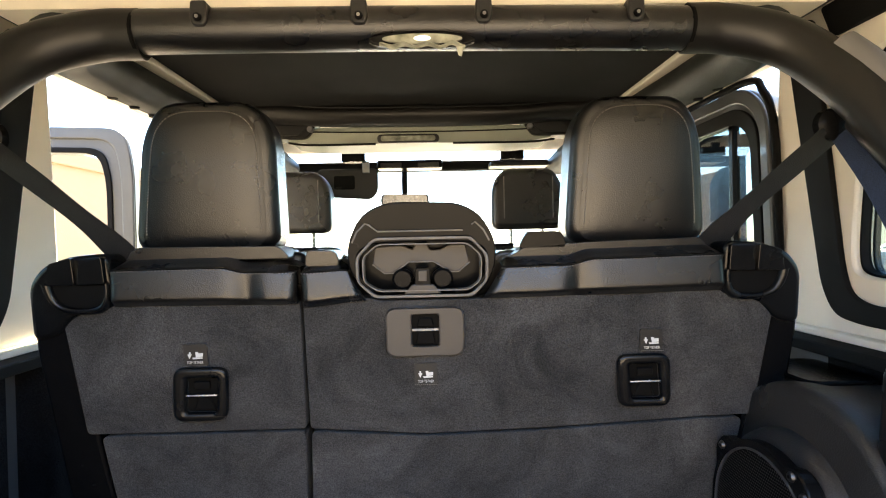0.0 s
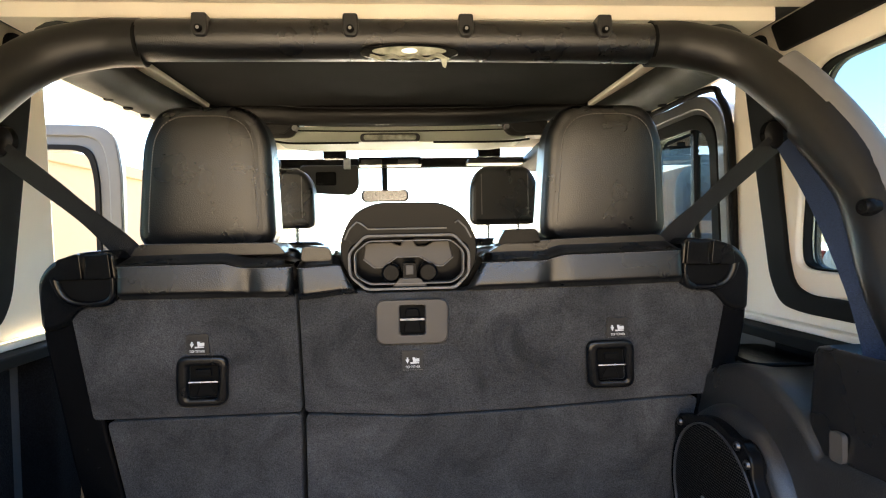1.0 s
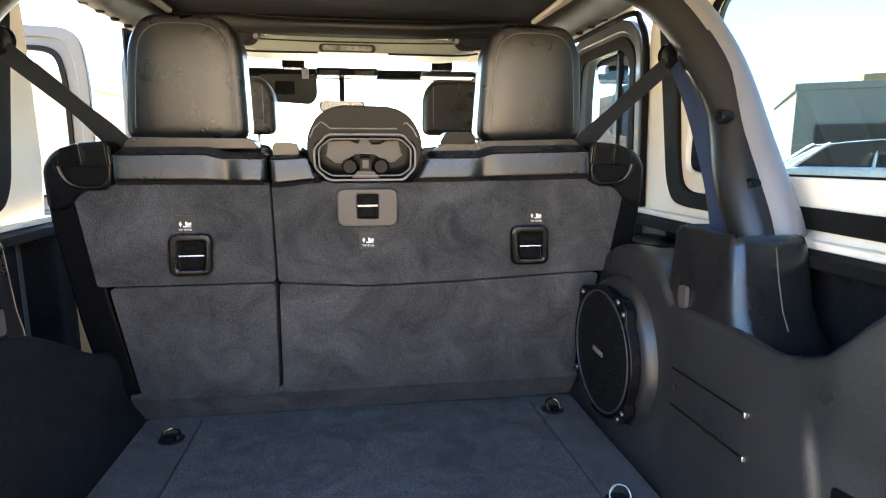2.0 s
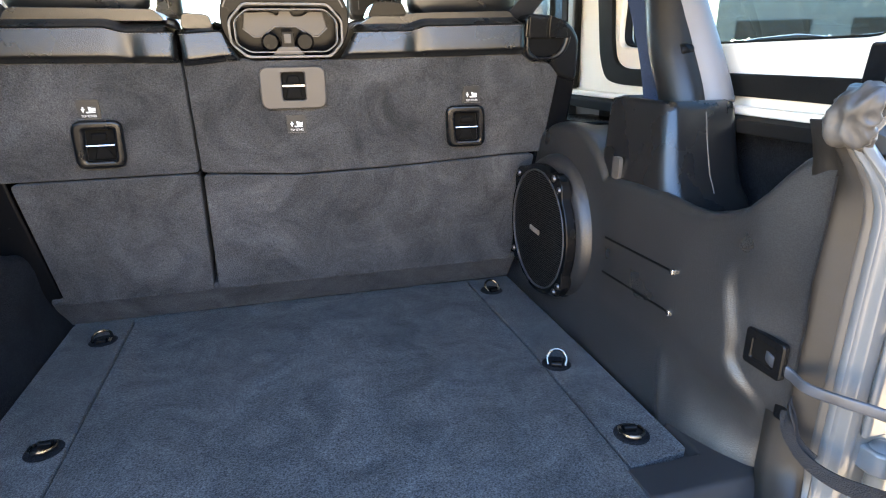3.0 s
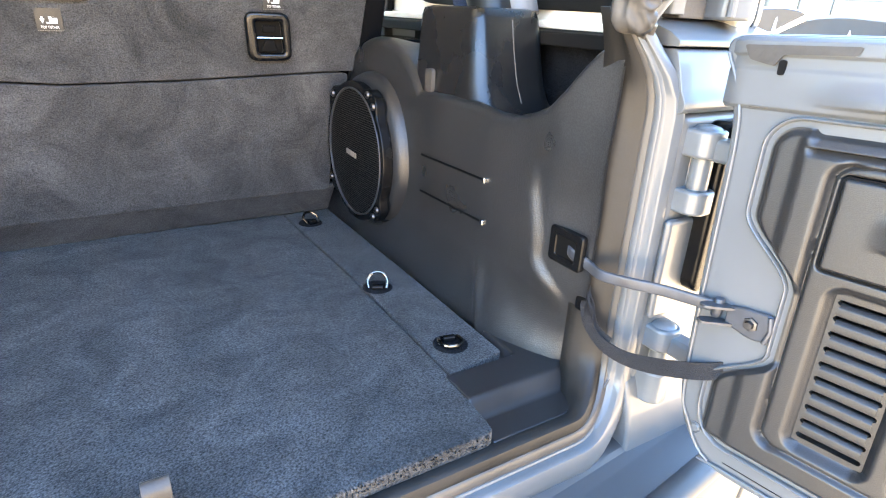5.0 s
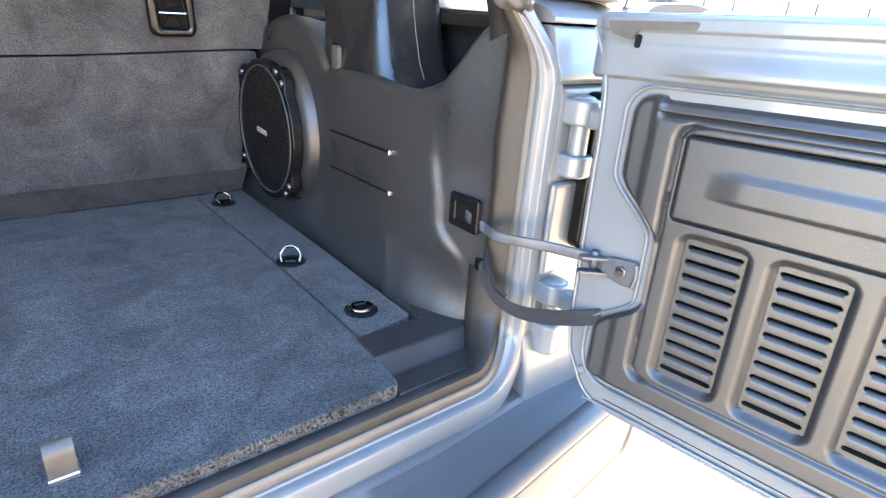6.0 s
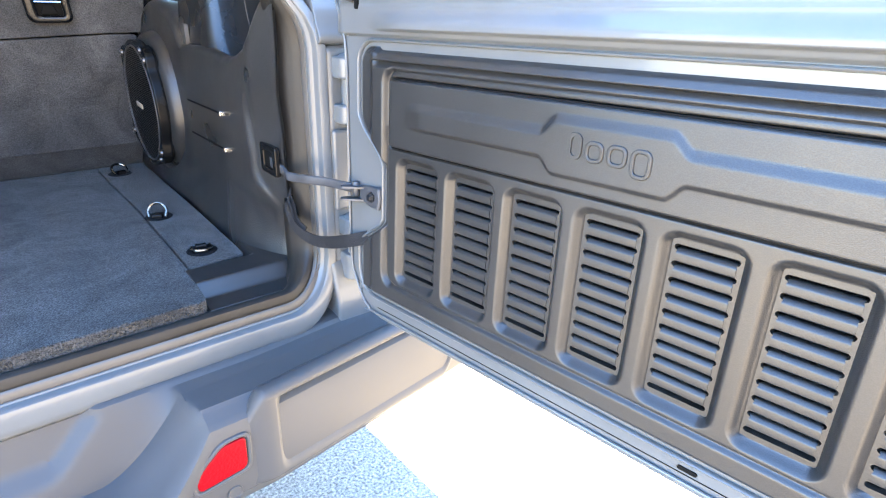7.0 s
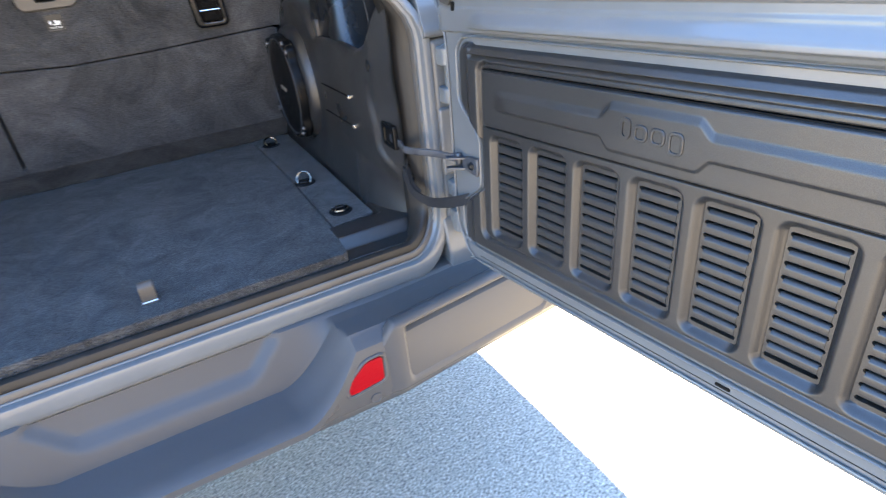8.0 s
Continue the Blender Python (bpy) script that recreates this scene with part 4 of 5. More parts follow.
part("lens", prism(circle(.014, 20, .0045), -.024, -.021, "xz"), LAMP, dome, "lit lens")
fm = sheet(lambda u, v: (u, -.0245 - .003 * math.sin(v * 300 + u * 130), -.010 + .5 * v + .003 * math.sin(u * 160) - (.012 if abs(u - .062) < .005 else 0) * (v < -.006)), steps(-.070, .070, 48), steps(-.012, .004, 5))
part("film", fm, FILM, dome, "crinkled clear film")

# ---- hardtop ----
structure("ceiling", box(-.80, .80, .12, 1.02, 1.905, 1.93), TOPWHITE, "off-white inside of the hardtop roof", bevel=0.008, category="ceiling")
structure("headliner", box(-.60, .60, 1.03, 1.83, 1.885, 1.915), HEADLINER, "black headliner over the rear seats", bevel=0.02, category="ceiling")
structure("headliner_edge", ring([(-.74, 1.02), (.74, 1.02), (.74, 1.84), (-.74, 1.84)], [(-.60, 1.035), (.60, 1.035), (.60, 1.828), (-.60, 1.828)], 1.880, 1.93, "xy"), TOPWHITE, "off-white roof border round the headliner", bevel=0.004, category="ceiling")
structure("front_roof", box(-.74, .74, 1.84, 2.62, 1.875, 1.93), TOPWHITE, "off-white front roof panels", bevel=0.008, category="ceiling")
structure("roof_skin", prism(rounded([(-.82, 1.90), (-.78, 1.955), (.78, 1.955), (.82, 1.90), (.80, 1.931), (-.80, 1.931)], .02, 3), .10, 2.66, "xz"), SILVER, "grey roof skin", category="roof")


def quarter_wall(sign):
    """Hardtop side with its window opening, black foam strip and glass."""
    x0, x1 = (.80, .84)
    q = thing("hardtop_side", "off-white hardtop side wall with a tinted window", "hardtop", (0, 0, 0), kind="structure")
    hole = rounded([(.34, 1.388), (1.035, 1.382), (1.050, 1.42), (1.010, 1.79), (.34, 1.80)], .06, 6)
    # outer outline with as many points as the hole
    outer = rounded([(.225, 1.275), (1.262, 1.268), (1.285, 1.42), (1.262, 1.915), (.225, 1.915)], .02, 6)
    xs = (x0, x1) if sign > 0 else (-x1, -x0)
    part("wall", ring(outer, hole, xs[0], xs[1], "yz"), TOPWHITE, q, bevel=0.006, seg=2)
    part("skin", ring([(y, z) for y, z in outer], hole, sign * .8415, sign * .852, "yz"), SILVER, q, "grey outer skin")
    rim_o = [(y + (y - .66) * .004, z + (z - 1.59) * .008) for y, z in hole]
    part("seal", ring(rim_o, [(y - (y - .66) * .010, z - (z - 1.59) * .020) for y, z in hole], sign * .812, sign * .830, "yz"), RUBBER, q, "black glass seal")
    g = part("pane", prism([(y, z) for y, z in hole], sign * .826, sign * .829, "yz"), TINT, q, "tinted side glass")
    g.visible_shadow = False
    strip = rounded([(1.225, 1.90), (1.120, 1.36), (1.085, 1.306), (1.02, 1.297), (.235, 1.290), (.235, 1.330), (1.00, 1.335), (1.045, 1.352), (1.062, 1.40), (1.135, 1.90)], .03, 5)
    part("foam_strip", prism(strip, sign * .788, sign * .7985, "yz"), RUBBER, q, "black foam strip", bevel=0.003)
    part("roof_strip", prism(rounded([(.24, 1.838), (1.08, 1.838), (1.11, 1.9035), (.24, 1.9035)], .01, 3), sign * .787, sign * .7985, "yz"), RUBBER, q, "black foam strip under the roof", bevel=0.003)
    return q


quarter_wall(1)
quarter_wall(-1)
for sign in (1, -1):
    ledge_o = [(sign * .775, 1.262), (sign * .90, 1.262), (sign * .90, 1.276), (sign * .775, 1.276)]
    structure("body_rail", prism(ledge_o, .22, 1.27, "xz"), TOPWHITE, "off-white body rail under the hardtop", bevel=0.003, category="body rail")
    structure("rail_trim", prism([(sign * .745, 1.235), (sign * .785, 1.245), (sign * .785, 1.262), (sign * .745, 1.258)], .30, 1.28, "xz"), RUBBER, "black trim below the body rail", bevel=0.003, category="trim")
    structure("body_side", box(*((.80, .90) if sign > 0 else (-.90, -.80)), .19, 1.27, .45, 1.262), SILVER, "grey body side of the vehicle", bevel=0.01, category="body side")
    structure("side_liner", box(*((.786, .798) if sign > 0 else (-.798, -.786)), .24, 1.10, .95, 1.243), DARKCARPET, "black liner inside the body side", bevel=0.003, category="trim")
    p = thing("rail_pin", "black pin on the body rail", "pin", (sign * .86, 1.106, 1.276))
    part("head", lathe([(0, .014), (.004, .016), (.010, .014), (.013, .008), (.013, 0)], (0, 0, 0), "z", 16), SMOOTH, p)
bb = thing("side_bin", "black padded bin beside the seat back", "trim panel", (.70, 1.02, 1.16))
part("pad", prism(rrect(-.07, .07, -.10, .10, .03, 4), -.05, .05, "xy"), PLASTIC, bb, bevel=0.015, seg=3)
part("lid", prism(rrect(-.064, .064, -.092, .092, .026, 4), .052, .060, "xy"), SMOOTH, bb, bevel=0.003)

# rear hardtop pillars
for sign in (1, -1):
    pl = thing("hardtop_pillar", "grey hardtop pillar beside the rear opening", "hardtop", (0, 0, 0), kind="structure")
    part("post", prism(rounded([(sign * .734, .205), (sign * .765, .182), (sign * .800, .215), (sign * .842, .235), (sign * .842, .30), (sign * .79, .30), (sign * .734, .27)], .010, 4), 1.288, 1.915, "xy"), SILVER, pl, bevel=0.004)
    part("seal_band", prism(rounded([(sign * .688, .232), (sign * .732, .226), (sign * .732, .262), (sign * .688, .262)], .006, 3), 1.288, 1.905, "xy"), TAPE, pl, "dark brown seal band", bevel=0.003)
    part("flange", prism(rounded([(sign * .662, .225), (sign * .686, .222), (sign * .686, .262), (sign * .662, .258)], .005, 3), 1.292, 1.905, "xy"), SILVER, pl, "rounded grey flange", bevel=0.003)
    part("gutter", sweep([(sign * .742, .199, 1.292), (sign * .744, .198, 1.6), (sign * .744, .196, 1.9)], circle(.006, 10), up=(0, 1, 0)), SILVER, pl)
    part("latch", prism(rounded([(-.016, -.03), (.014, -.03), (.018, .0), (.012, .034), (-.010, .034)], .006, 3), -.015, .015, "xz"), SMOOTH, pl, "small black latch", bevel=0.004).location = (sign * .665, .252, 1.345)
structure("rear_header", prism(rounded([(.12, 1.86), (.20, 1.86), (.21, 1.93), (.10, 1.955)], .01, 3), -.80, .80, "yz"), SILVER, "grey header over the rear opening", category="header")

# ---- seat belts ----
for sign in (1, -1):
    bt = thing("seat_belt", "black seat belt from the roll bar to the seat", "seat belt", (0, 0, 0), group="rear seat belts")
    r = (sign * .672, .925, 1.640)
    part("guide", lathe([(-.012, .020), (-.008, .026), (.004, .028), (.010, .022), (.012, .008)], r, "y", 20), SMOOTH, bt, "black belt guide")
    web = [(-.024, -.0008), (.024, -.0008), (.024, .0008), (-.024, .0008)]
    part("lap_web", sweep(spline([(sign * .664, .918, 1.622), (sign * .60, .955, 1.555), (sign * .54, .985, 1.49), (sign * .498, 1.01, 1.437)], 5), web, up=(sign * .55, -.1, .8)), WEB, bt)
    part("drop_web", sweep(spline([(sign * .682, .905, 1.628), (sign * .676, .815, 1.52), (sign * .672, .730, 1.38), (sign * .672, .69, 1.27)], 5), web, up=(-sign * .9, -.45, .1)), WEBBLUE, bt, "navy webbing along the leg")


# ---- cabin ahead ----
def front_seat(x, label):
    s = thing("front_seat", label, "car seat", (x, 2.1, 0), group="front seats")
    part("seat_back", prism(rounded([(-.24, .75), (.24, .75), (.23, 1.30), (.17, 1.455), (-.17, 1.455), (-.23, 1.30)], .05, 5), 0, .13, "xz"), LEATHER, s, bevel=0.035, seg=4)
    h = part("headrest", prism(rounded([(-.136, 1.505), (.136, 1.505), (.133, 1.668), (.092, 1.732), (-.092, 1.732), (-.133, 1.668)], .035, 6), .0, .11, "xz"), LEATHER, s, "black leather headrest", bevel=0.022, seg=4)
    for d in (-.09, .09):
        part("seam", sweep([(d, -.0015, 1.545), (d * 1.0, -.0015, 1.70)], circle(.002, 6), up=(0, 1, 0)), THREAD, h)
    for d in (-.06, .06):
        part("post", sweep([(d, .055, 1.42), (d, .055, 1.56)], circle(.007, 10), up=(0, 1, 0)), CHROME, s, "bright headrest post")
    part("cushion", prism(rrect(-.25, .25, 0, .5, .06, 4), .62, .78, "xy"), LEATHER, s, bevel=0.04, seg=3)
    return s


front_seat(.385, "black leather front seat with a headrest")
front_seat(-.475, "black leather front seat with a headrest")

pod = thing("overhead_speaker_bar", "grey overhead bar with lamp and speaker pods behind the front seats", "speaker bar", (0, 1.86, 1.85))
part("shell", prism(rounded([(-.44, -.050), (-.40, -.022), (-.33, -.010), (.32, -.010), (.39, -.022), (.43, -.050), (.32, -.064), (-.34, -.064)], .015, 4), 0, .20, "xz"), PALEPANEL, pod, "pale lower shell", bevel=0.008, seg=3)
part("edge_line", sweep(spline([(-.35, -.003, -.024), (-.2, -.003, -.027), (0, -.003, -.028), (.2, -.003, -.027), (.34, -.003, -.024)], 5), circle(.0022, 6), up=(0, 1, 0)), HEADLINER, pod, "dark gap line")
part("edge_line", sweep(spline([(-.43, -.003, -.058), (-.36, -.003, -.066), (-.15, -.003, -.066)], 5), circle(.0035, 6), up=(0, 1, 0)), HEADLINER, pod, "dark lower lip")
part("edge_line", sweep(spline([(.43, -.003, -.058), (.34, -.003, -.066), (.10, -.003, -.066)], 5), circle(.0035, 6), up=(0, 1, 0)), HEADLINER, pod, "dark lower lip")
part("lamp_bezel", prism(rrect(-.10, .10, -.064, -.036, .012, 4), -.010, .004, "xz"), PANEL, pod, "dark lamp bezel", bevel=0.003).location = (-.045, 0, 0)
part("lamp_lens", prism(rrect(-.088, .088, -.059, -.041, .008, 4), -.014, -.009, "xz"), FILM, pod, "clear lamp lens", bevel=0.002).location = (-.045, 0, 0)
for s in (-.415, .405):
    part("coat_hook", lathe([(0, .008), (.014, .012), (.022, .006)], (s * .86, -.028, -.018), "y", 12), STEEL, pod)
    speaker = part("speaker_pod", prism(rounded([(s * 1.0 - .085, .010), (s * 1.0 + .085, .010), (s * 1.05 + .070, -.048), (s * 1.05 - .070, -.048)], .020, 4), -.020, .06, "xz"), SATIN, pod, "black speaker pod", bevel=0.010, seg=3)
    part("speaker_grille", prism(rounded([(s * 1.0 - .055, -.006), (s * 1.0 + .055, -.006), (s * 1.05 + .045, -.038), (s * 1.05 - .045, -.038)], .014, 4), -.024, -.018, "xz"), PANEL, speaker, bevel=0.002)

structure("windscreen_header", box(-.74, .74, 2.58, 2.66, 1.79, 1.832), HEADLINER, "black windscreen header", bevel=0.01, category="header")
wsn = thing("windscreen", "clear windscreen in its black frame", "windscreen", (0, 2.72, 1.2), kind="structure")
wg = part("pane", prism([(2.66, 1.80), (2.665, 1.80), (2.945, 1.17), (2.94, 1.17)], -.70, .70, "yz"), GLASS, wsn)
wg.location = (0, -2.72, -1.2)
wg.visible_shadow = False
for s in (-.73, .73):
    part("frame_post", sweep([(s, -.08, .65), (s, .24, -.05)], circle(.045, 12)), HEADLINER, wsn, "black windscreen post")
structure("dashboard", prism(rounded([(2.45, 1.02), (2.50, 1.14), (2.62, 1.19), (2.95, 1.17), (2.95, .80), (2.50, .80)], .03, 3), -.72, .72, "yz"), SMOOTH, "black dashboard", bevel=0.01, category="dashboard")
structure("hood", box(-.70, .70, 2.95, 4.05, .95, 1.16), SILVER, "grey hood ahead of the windscreen", bevel=0.05, seg=3, category="hood")
structure("firewall", box(-.78, .78, 2.96, 3.0, .5, 1.16), DARK, "dark firewall", category="wall")
for sx, w in ((-.33, .27), (.42, .27)):
    v = thing("sun_visor", "grey folded-down sun visor" if sx < 0 else "grey sun visor folded up", "sun visor", (sx, 2.50, 1.79))
    if sx < 0:
        part("flap", prism(rounded([(-.13, .0), (.13, .0), (.13, -.10), (.10, -.135), (-.13, -.12)], .02, 4), -.01, .012, "xz"), PANEL, v, bevel=0.006)
        part("mirror_cover", prism(rrect(-.06, .03, -.09, -.03, .008, 3), -.0135, -.008, "xz"), SMOOTH, v, bevel=0.002)
        part("clip", box(.065, .095, -.03, -.01, -.02, .03), STEEL, v, bevel=0.003)
    else:
        part("flap", prism(rrect(-.13, .13, -.02, .16, .02, 4), .0, .022, "xy"), PANEL, v, bevel=0.006)
    lt = thing("roof_latch", "black roof panel latch", "latch", (sx * .9, 2.45, 1.83), group="roof latches")
    part("body", box(-.05, .05, -.03, .03, -.02, .02), SMOOTH, lt, bevel=0.006)
    part("lever", prism(rounded([(-.014, -.02), (.014, -.02), (.018, .035), (-.018, .035)], .005, 3), -.042, -.030, "xz"), SMOOTH, lt, bevel=0.002)
mir = thing("rear_view_mirror", "black rear view mirror on the windscreen", "mirror", (-.09, 2.62, 1.66))
part("shell", prism(rrect(-.11, .11, -.028, .028, .02, 4), 0, .03, "xz"), SMOOTH, mir, bevel=0.006)
part("glass", prism(rrect(-.102, .102, -.023, .023, .016, 4), -.002, .001, "xz"), CHROME, mir, "mirror glass")
part("stem", sweep([(0, .02, .0), (0, .02, .13)], circle(.014, 10), up=(0, 1, 0)), SMOOTH, mir)
cons = thing("map_lamp_console", "black overhead map lamp console", "lamp", (-.06, 2.50, 1.80))
part("body", box(-.14, .14, -.04, .06, -.015, .02), SMOOTH, cons, bevel=0.006)
for s in (-.08, .08):
    part("map_lamp", box(s - .045, s + .045, -.046, -.03, -.012, .008), PANEL, cons, bevel=0.003)


# ---- doors ----
def door(name, label, m, sign, length, top=1.825, pane=None):
    """A side door: lower skin, window frame with rounded corners, division bar and glass; hinge edge at local y 0, running towards -y."""
    d = thing(name, label, "door", turn=m)
    n = -length
    outer = rounded([(n, 1.25), (.0, 1.25), (.0, top - .12), (-.02, top), (n + .12, top), (n + .03, top - .07)], .06, 6)
    inner = rounded([(n + .075, 1.30), (-.075, 1.30), (-.075, top - .16), (-.095, top - .075), (n + .16, top - .075), (n + .095, top - .12)], .05, 6)
    mid = [(lerp(a[0], b[0], .45), lerp(a[1], b[1], .45)) for a, b in zip(outer, inner)]
    mid2 = [(lerp(a[0], b[0], .60), lerp(a[1], b[1], .60)) for a, b in zip(outer, inner)]
    part("window_frame", ring(outer, inner, -.025, .025, "yz"), SILVER, d, "grey painted window frame", bevel=0.008, seg=3)
    part("frame_bead", ring(outer, mid, -sign * .0255, -sign * .036, "yz"), SILVER, d, "raised bead of the frame", bevel=0.004)
    edge = inner if pane else [(lerp(y, n / 2, .03), lerp(z, 1.55, .03)) for y, z in inner]
    part("inner_seal", ring([(lerp(a[0], b[0], .5), lerp(a[1], b[1], .5)) for a, b in zip(mid2, inner)] if pane else mid2, edge, -sign * .0255, -sign * .033, "yz"), RUBBER, d, "black glass seal", bevel=0.002)
    part("division_bar", box(-.010, .010, n * .62, n * .62 + .022, 1.30, top - .07), SMOOTH, d, bevel=0.003)
    part("skin", prism(rounded([(n, 1.25), (.0, 1.25), (.0, .55), (n * .72, .55), (n * .97, .85)], .04, 5), -.05, .04, "yz"), SILVER, d, "grey door skin", bevel=0.012, seg=3)
    part("inner_card", prism(rounded([(n + .03, 1.235), (-.03, 1.235), (-.03, .60), (n * .70, .60), (n * .93, .88)], .04, 5), -sign * .052, -sign * .075, "yz"), SMOOTH, d, "black door card", bevel=0.01)
    g = part("pane", prism(inner, -.003, .0, "yz"), pane or TINT, d, "door glass")
    g.visible_shadow = False
    return d


door("rear_door", "closed grey rear door with a tinted window", pose(.815, 1.82, 0), 1, .57)
door("rear_door", "grey rear door standing open", pose(-.875, 1.78, 0, 0, 0, -80), -1, .75, pane=GLASS)
door("front_door", "closed grey front door with a window", pose(.80, 2.72, 0), 1, .86)
door("front_door", "closed grey front door with a window", pose(-.80, 2.72, 0), -1, .86)
for sign in (1, -1):
    structure("door_sill", box(*((.78, .86) if sign > 0 else (-.86, -.78)), 1.27, 3.0, .45, .60), SILVER, "grey door sill", bevel=0.01, category="sill")
    structure("centre_pillar", box(*((.765, .785) if sign > 0 else (-.785, -.765)), 1.81, 1.88, .5, 1.88), SMOOTH, "black centre pillar", bevel=0.01, category="pillar")
    structure("roof_side_rail", box(*((.74, .80) if sign > 0 else (-.80, -.74)), 1.26, 2.66, 1.840, 1.93), TOPWHITE, "off-white roof side rail", bevel=0.008, category="roof rail")
    if sign < 0:
        continue
    ds = [(sign * .790, 1.245, 1.28), (sign * .790, 1.252, 1.45), (sign * .788, 1.262, 1.70), (sign * .786, 1.30, 1.795), (sign * .784, 1.38, 1.832), (sign * .784, 1.82, 1.835)]
    structure("door_seal", sweep(spline(ds, 6), circle(.009, 10), up=(1, 0, 0)), RUBBER, "black rubber door seal", category="seal")


# ---- rear opening of the body ----
def opening_line(xr, zb):
    """Line round the lower opening with its corner weight; up both sides and along the sill, leaning in at the top."""
    r = .055 + (xr - .60) * .8
    k = lerp(.74, .62, (xr - .60) / .06) - .42 * smooth01(.622, .604, xr)
    pts = [(xr - .105 * k, 1.296, 0), (xr - .072 * k, 1.270, 0), (xr - .040 * k, 1.246, 0), (xr - .016 * k, 1.222, 0), (xr - .004 * k, 1.198, 0), (xr, 1.175, 0), (xr, 1.0, 0), (xr, .90, 0)]
    for i in range(11):
        a = radians(-i * 90 / 10)
        pts.append((xr - r + r * math.cos(a), zb + r + r * math.sin(a), smooth01(0, 10, i)))
    return pts + [(-x, z, k) for x, z, k in reversed(pts)]


def band(profile):
    """Surface swept round the opening: profile of (x and y at the side, z and y at the sill)."""
    bm = bmesh.new()
    rows = [[bm.verts.new((x, lerp(lerp(ys, max(.212, ys - .016), .8 * smooth01(1.18, 1.28, z)), yb, k), z)) for x, z, k in opening_line(xr, zb)] for xr, ys, zb, yb in profile]
    for r, s in zip(rows, rows[1:]):
        for i in range(len(r) - 1):
            bm.faces.new((r[i], r[i + 1], s[i + 1], s[i]))
    return bm


def flange(name, profile, mat, label, category):
    ob = tagged(solid(name, band(profile), mat, angle=38), label, category, "", "structure")
    md = ob.modifiers.new("thick", "SOLIDIFY")
    md.thickness, md.offset = .002, 0
    return ob


flange("body_opening", [(.634, .206, .7245, .168), (.6345, .1935, .7225, .1632), (.6355, .1915, .7200, .1620), (.6405, .190, .7195, .157), (.6418, .1885, .7190, .1492), (.6426, .1785, .7180, .1476),
                        (.6440, .1762, .7155, .1469), (.652, .1735, .704, .1465), (.6565, .1735, .690, .1464), (.659, .180, .681, .1472), (.660, .215, .672, .154)], SILVER,
       "grey painted sill and pillar flanges round the rear opening", "body opening")
flange("weather_strip", [(.600, .262, .742, .212), (.605, .246, .750, .200), (.609, .237, .7565, .188), (.6115, .2325, .7580, .184), (.615, .2275, .7588, .178), (.6182, .2225, .7585, .1725), (.622, .2175, .7572, .1695), (.6252, .2145, .754, .1688), (.628, .2115, .746, .1685), (.631, .208, .738, .1688)], STRIP,
       "dusty black rubber weather strip round the opening", "seal")
flange("seal_lip", [(.628, .214, .7405, .170), (.631, .2055, .7390, .1672), (.633, .201, .7370, .1660), (.6345, .2005, .732, .1652), (.636, .196, .7265, .1648), (.637, .195, .7245, .1652), (.638, .204, .722, .168)], SEAL,
       "black rubber lip outside the weather strip, with the ground's reflection in its colour", "seal")
structure("corner_body", box(.655, .86, .173, .30, .782, 1.179), SILVER, "grey body corner behind the hinges", bevel=0.012, seg=3, category="body corner")
structure("corner_face", prism(rounded([(.1485, .60), (.1485, .706), (.155, .740), (.165, .775), (.173, .797), (.22, .797), (.22, .60)], .012, 4), .646, .86, "yz"), SILVER, "grey body corner face under the lower hinge", bevel=0.006, seg=3, category="body corner")
structure("corner_face", box(.658, .86, .162, .174, .897, 1.043), SILVER, "grey body corner face between the hinge pockets", bevel=0.006, seg=3, category="body corner")
structure("corner_body", box(-.86, -.652, .205, .30, .50, 1.179), SILVER, "grey body corner", bevel=0.012, seg=3, category="body corner")
structure("tailgate_wall", box(-.69, .69, .20, .26, .50, .685), SILVER, "grey lower rear body wall", bevel=0.008, category="body wall")
for sign in (1, -1):
    cc = thing("body_shoulder", "rounded grey body shoulder at the top of the pillar", "body corner", (0, 0, 0), kind="structure")
    ends = sorted((sign * .644, sign * .86))
    part("block", prism(rounded([(.30, 1.254), (.191, 1.254), (.184, 1.236), (.174, 1.206), (.1655, 1.193), (.168, 1.183), (.182, 1.178), (.30, 1.178)], .006, 3), *ends, "yz"), SILVER, cc, "sloping panel under the lip", bevel=0.004, seg=3)
    part("lip", prism(rounded([(.30, 1.292), (.245, 1.286), (.202, 1.273), (.1855, 1.263), (.187, 1.2565), (.30, 1.2565)], .004, 3), ends[0] - (.005 if sign > 0 else 0), ends[1] + (.005 if sign < 0 else 0), "yz"), SILVER, cc, "folded lip", bevel=0.003, seg=3)
    tl = thing("tail_light", "red tail light on the body corner", "tail light", (sign * .788, .19, 1.040))
    part("housing", prism(rrect(-.082 if sign > 0 else -.085, .085 if sign > 0 else .082, -.105, .13, .02, 4), -.050, .010, "xz"), SMOOTH, tl, "black lamp housing", bevel=0.006, seg=3)
    part("lens", prism(rrect(sign * .04 - .036, sign * .04 + .036, -.097, .122, .018, 4), -.062, -.049, "xz"), RED, tl, "red lens", bevel=0.006)
    part("side_lens", prism(rrect(-.022, -.010, -.070, -.022, .005, 3), *sorted((sign * -.0835, sign * -.078)), "yz"), RED, tl, "red side lens", bevel=0.001)
# lumpy seal at the top corner
ls = thing("corner_seal", "crumpled grey corner seal on the pillar top", "seal", (.588, .203, 1.302))
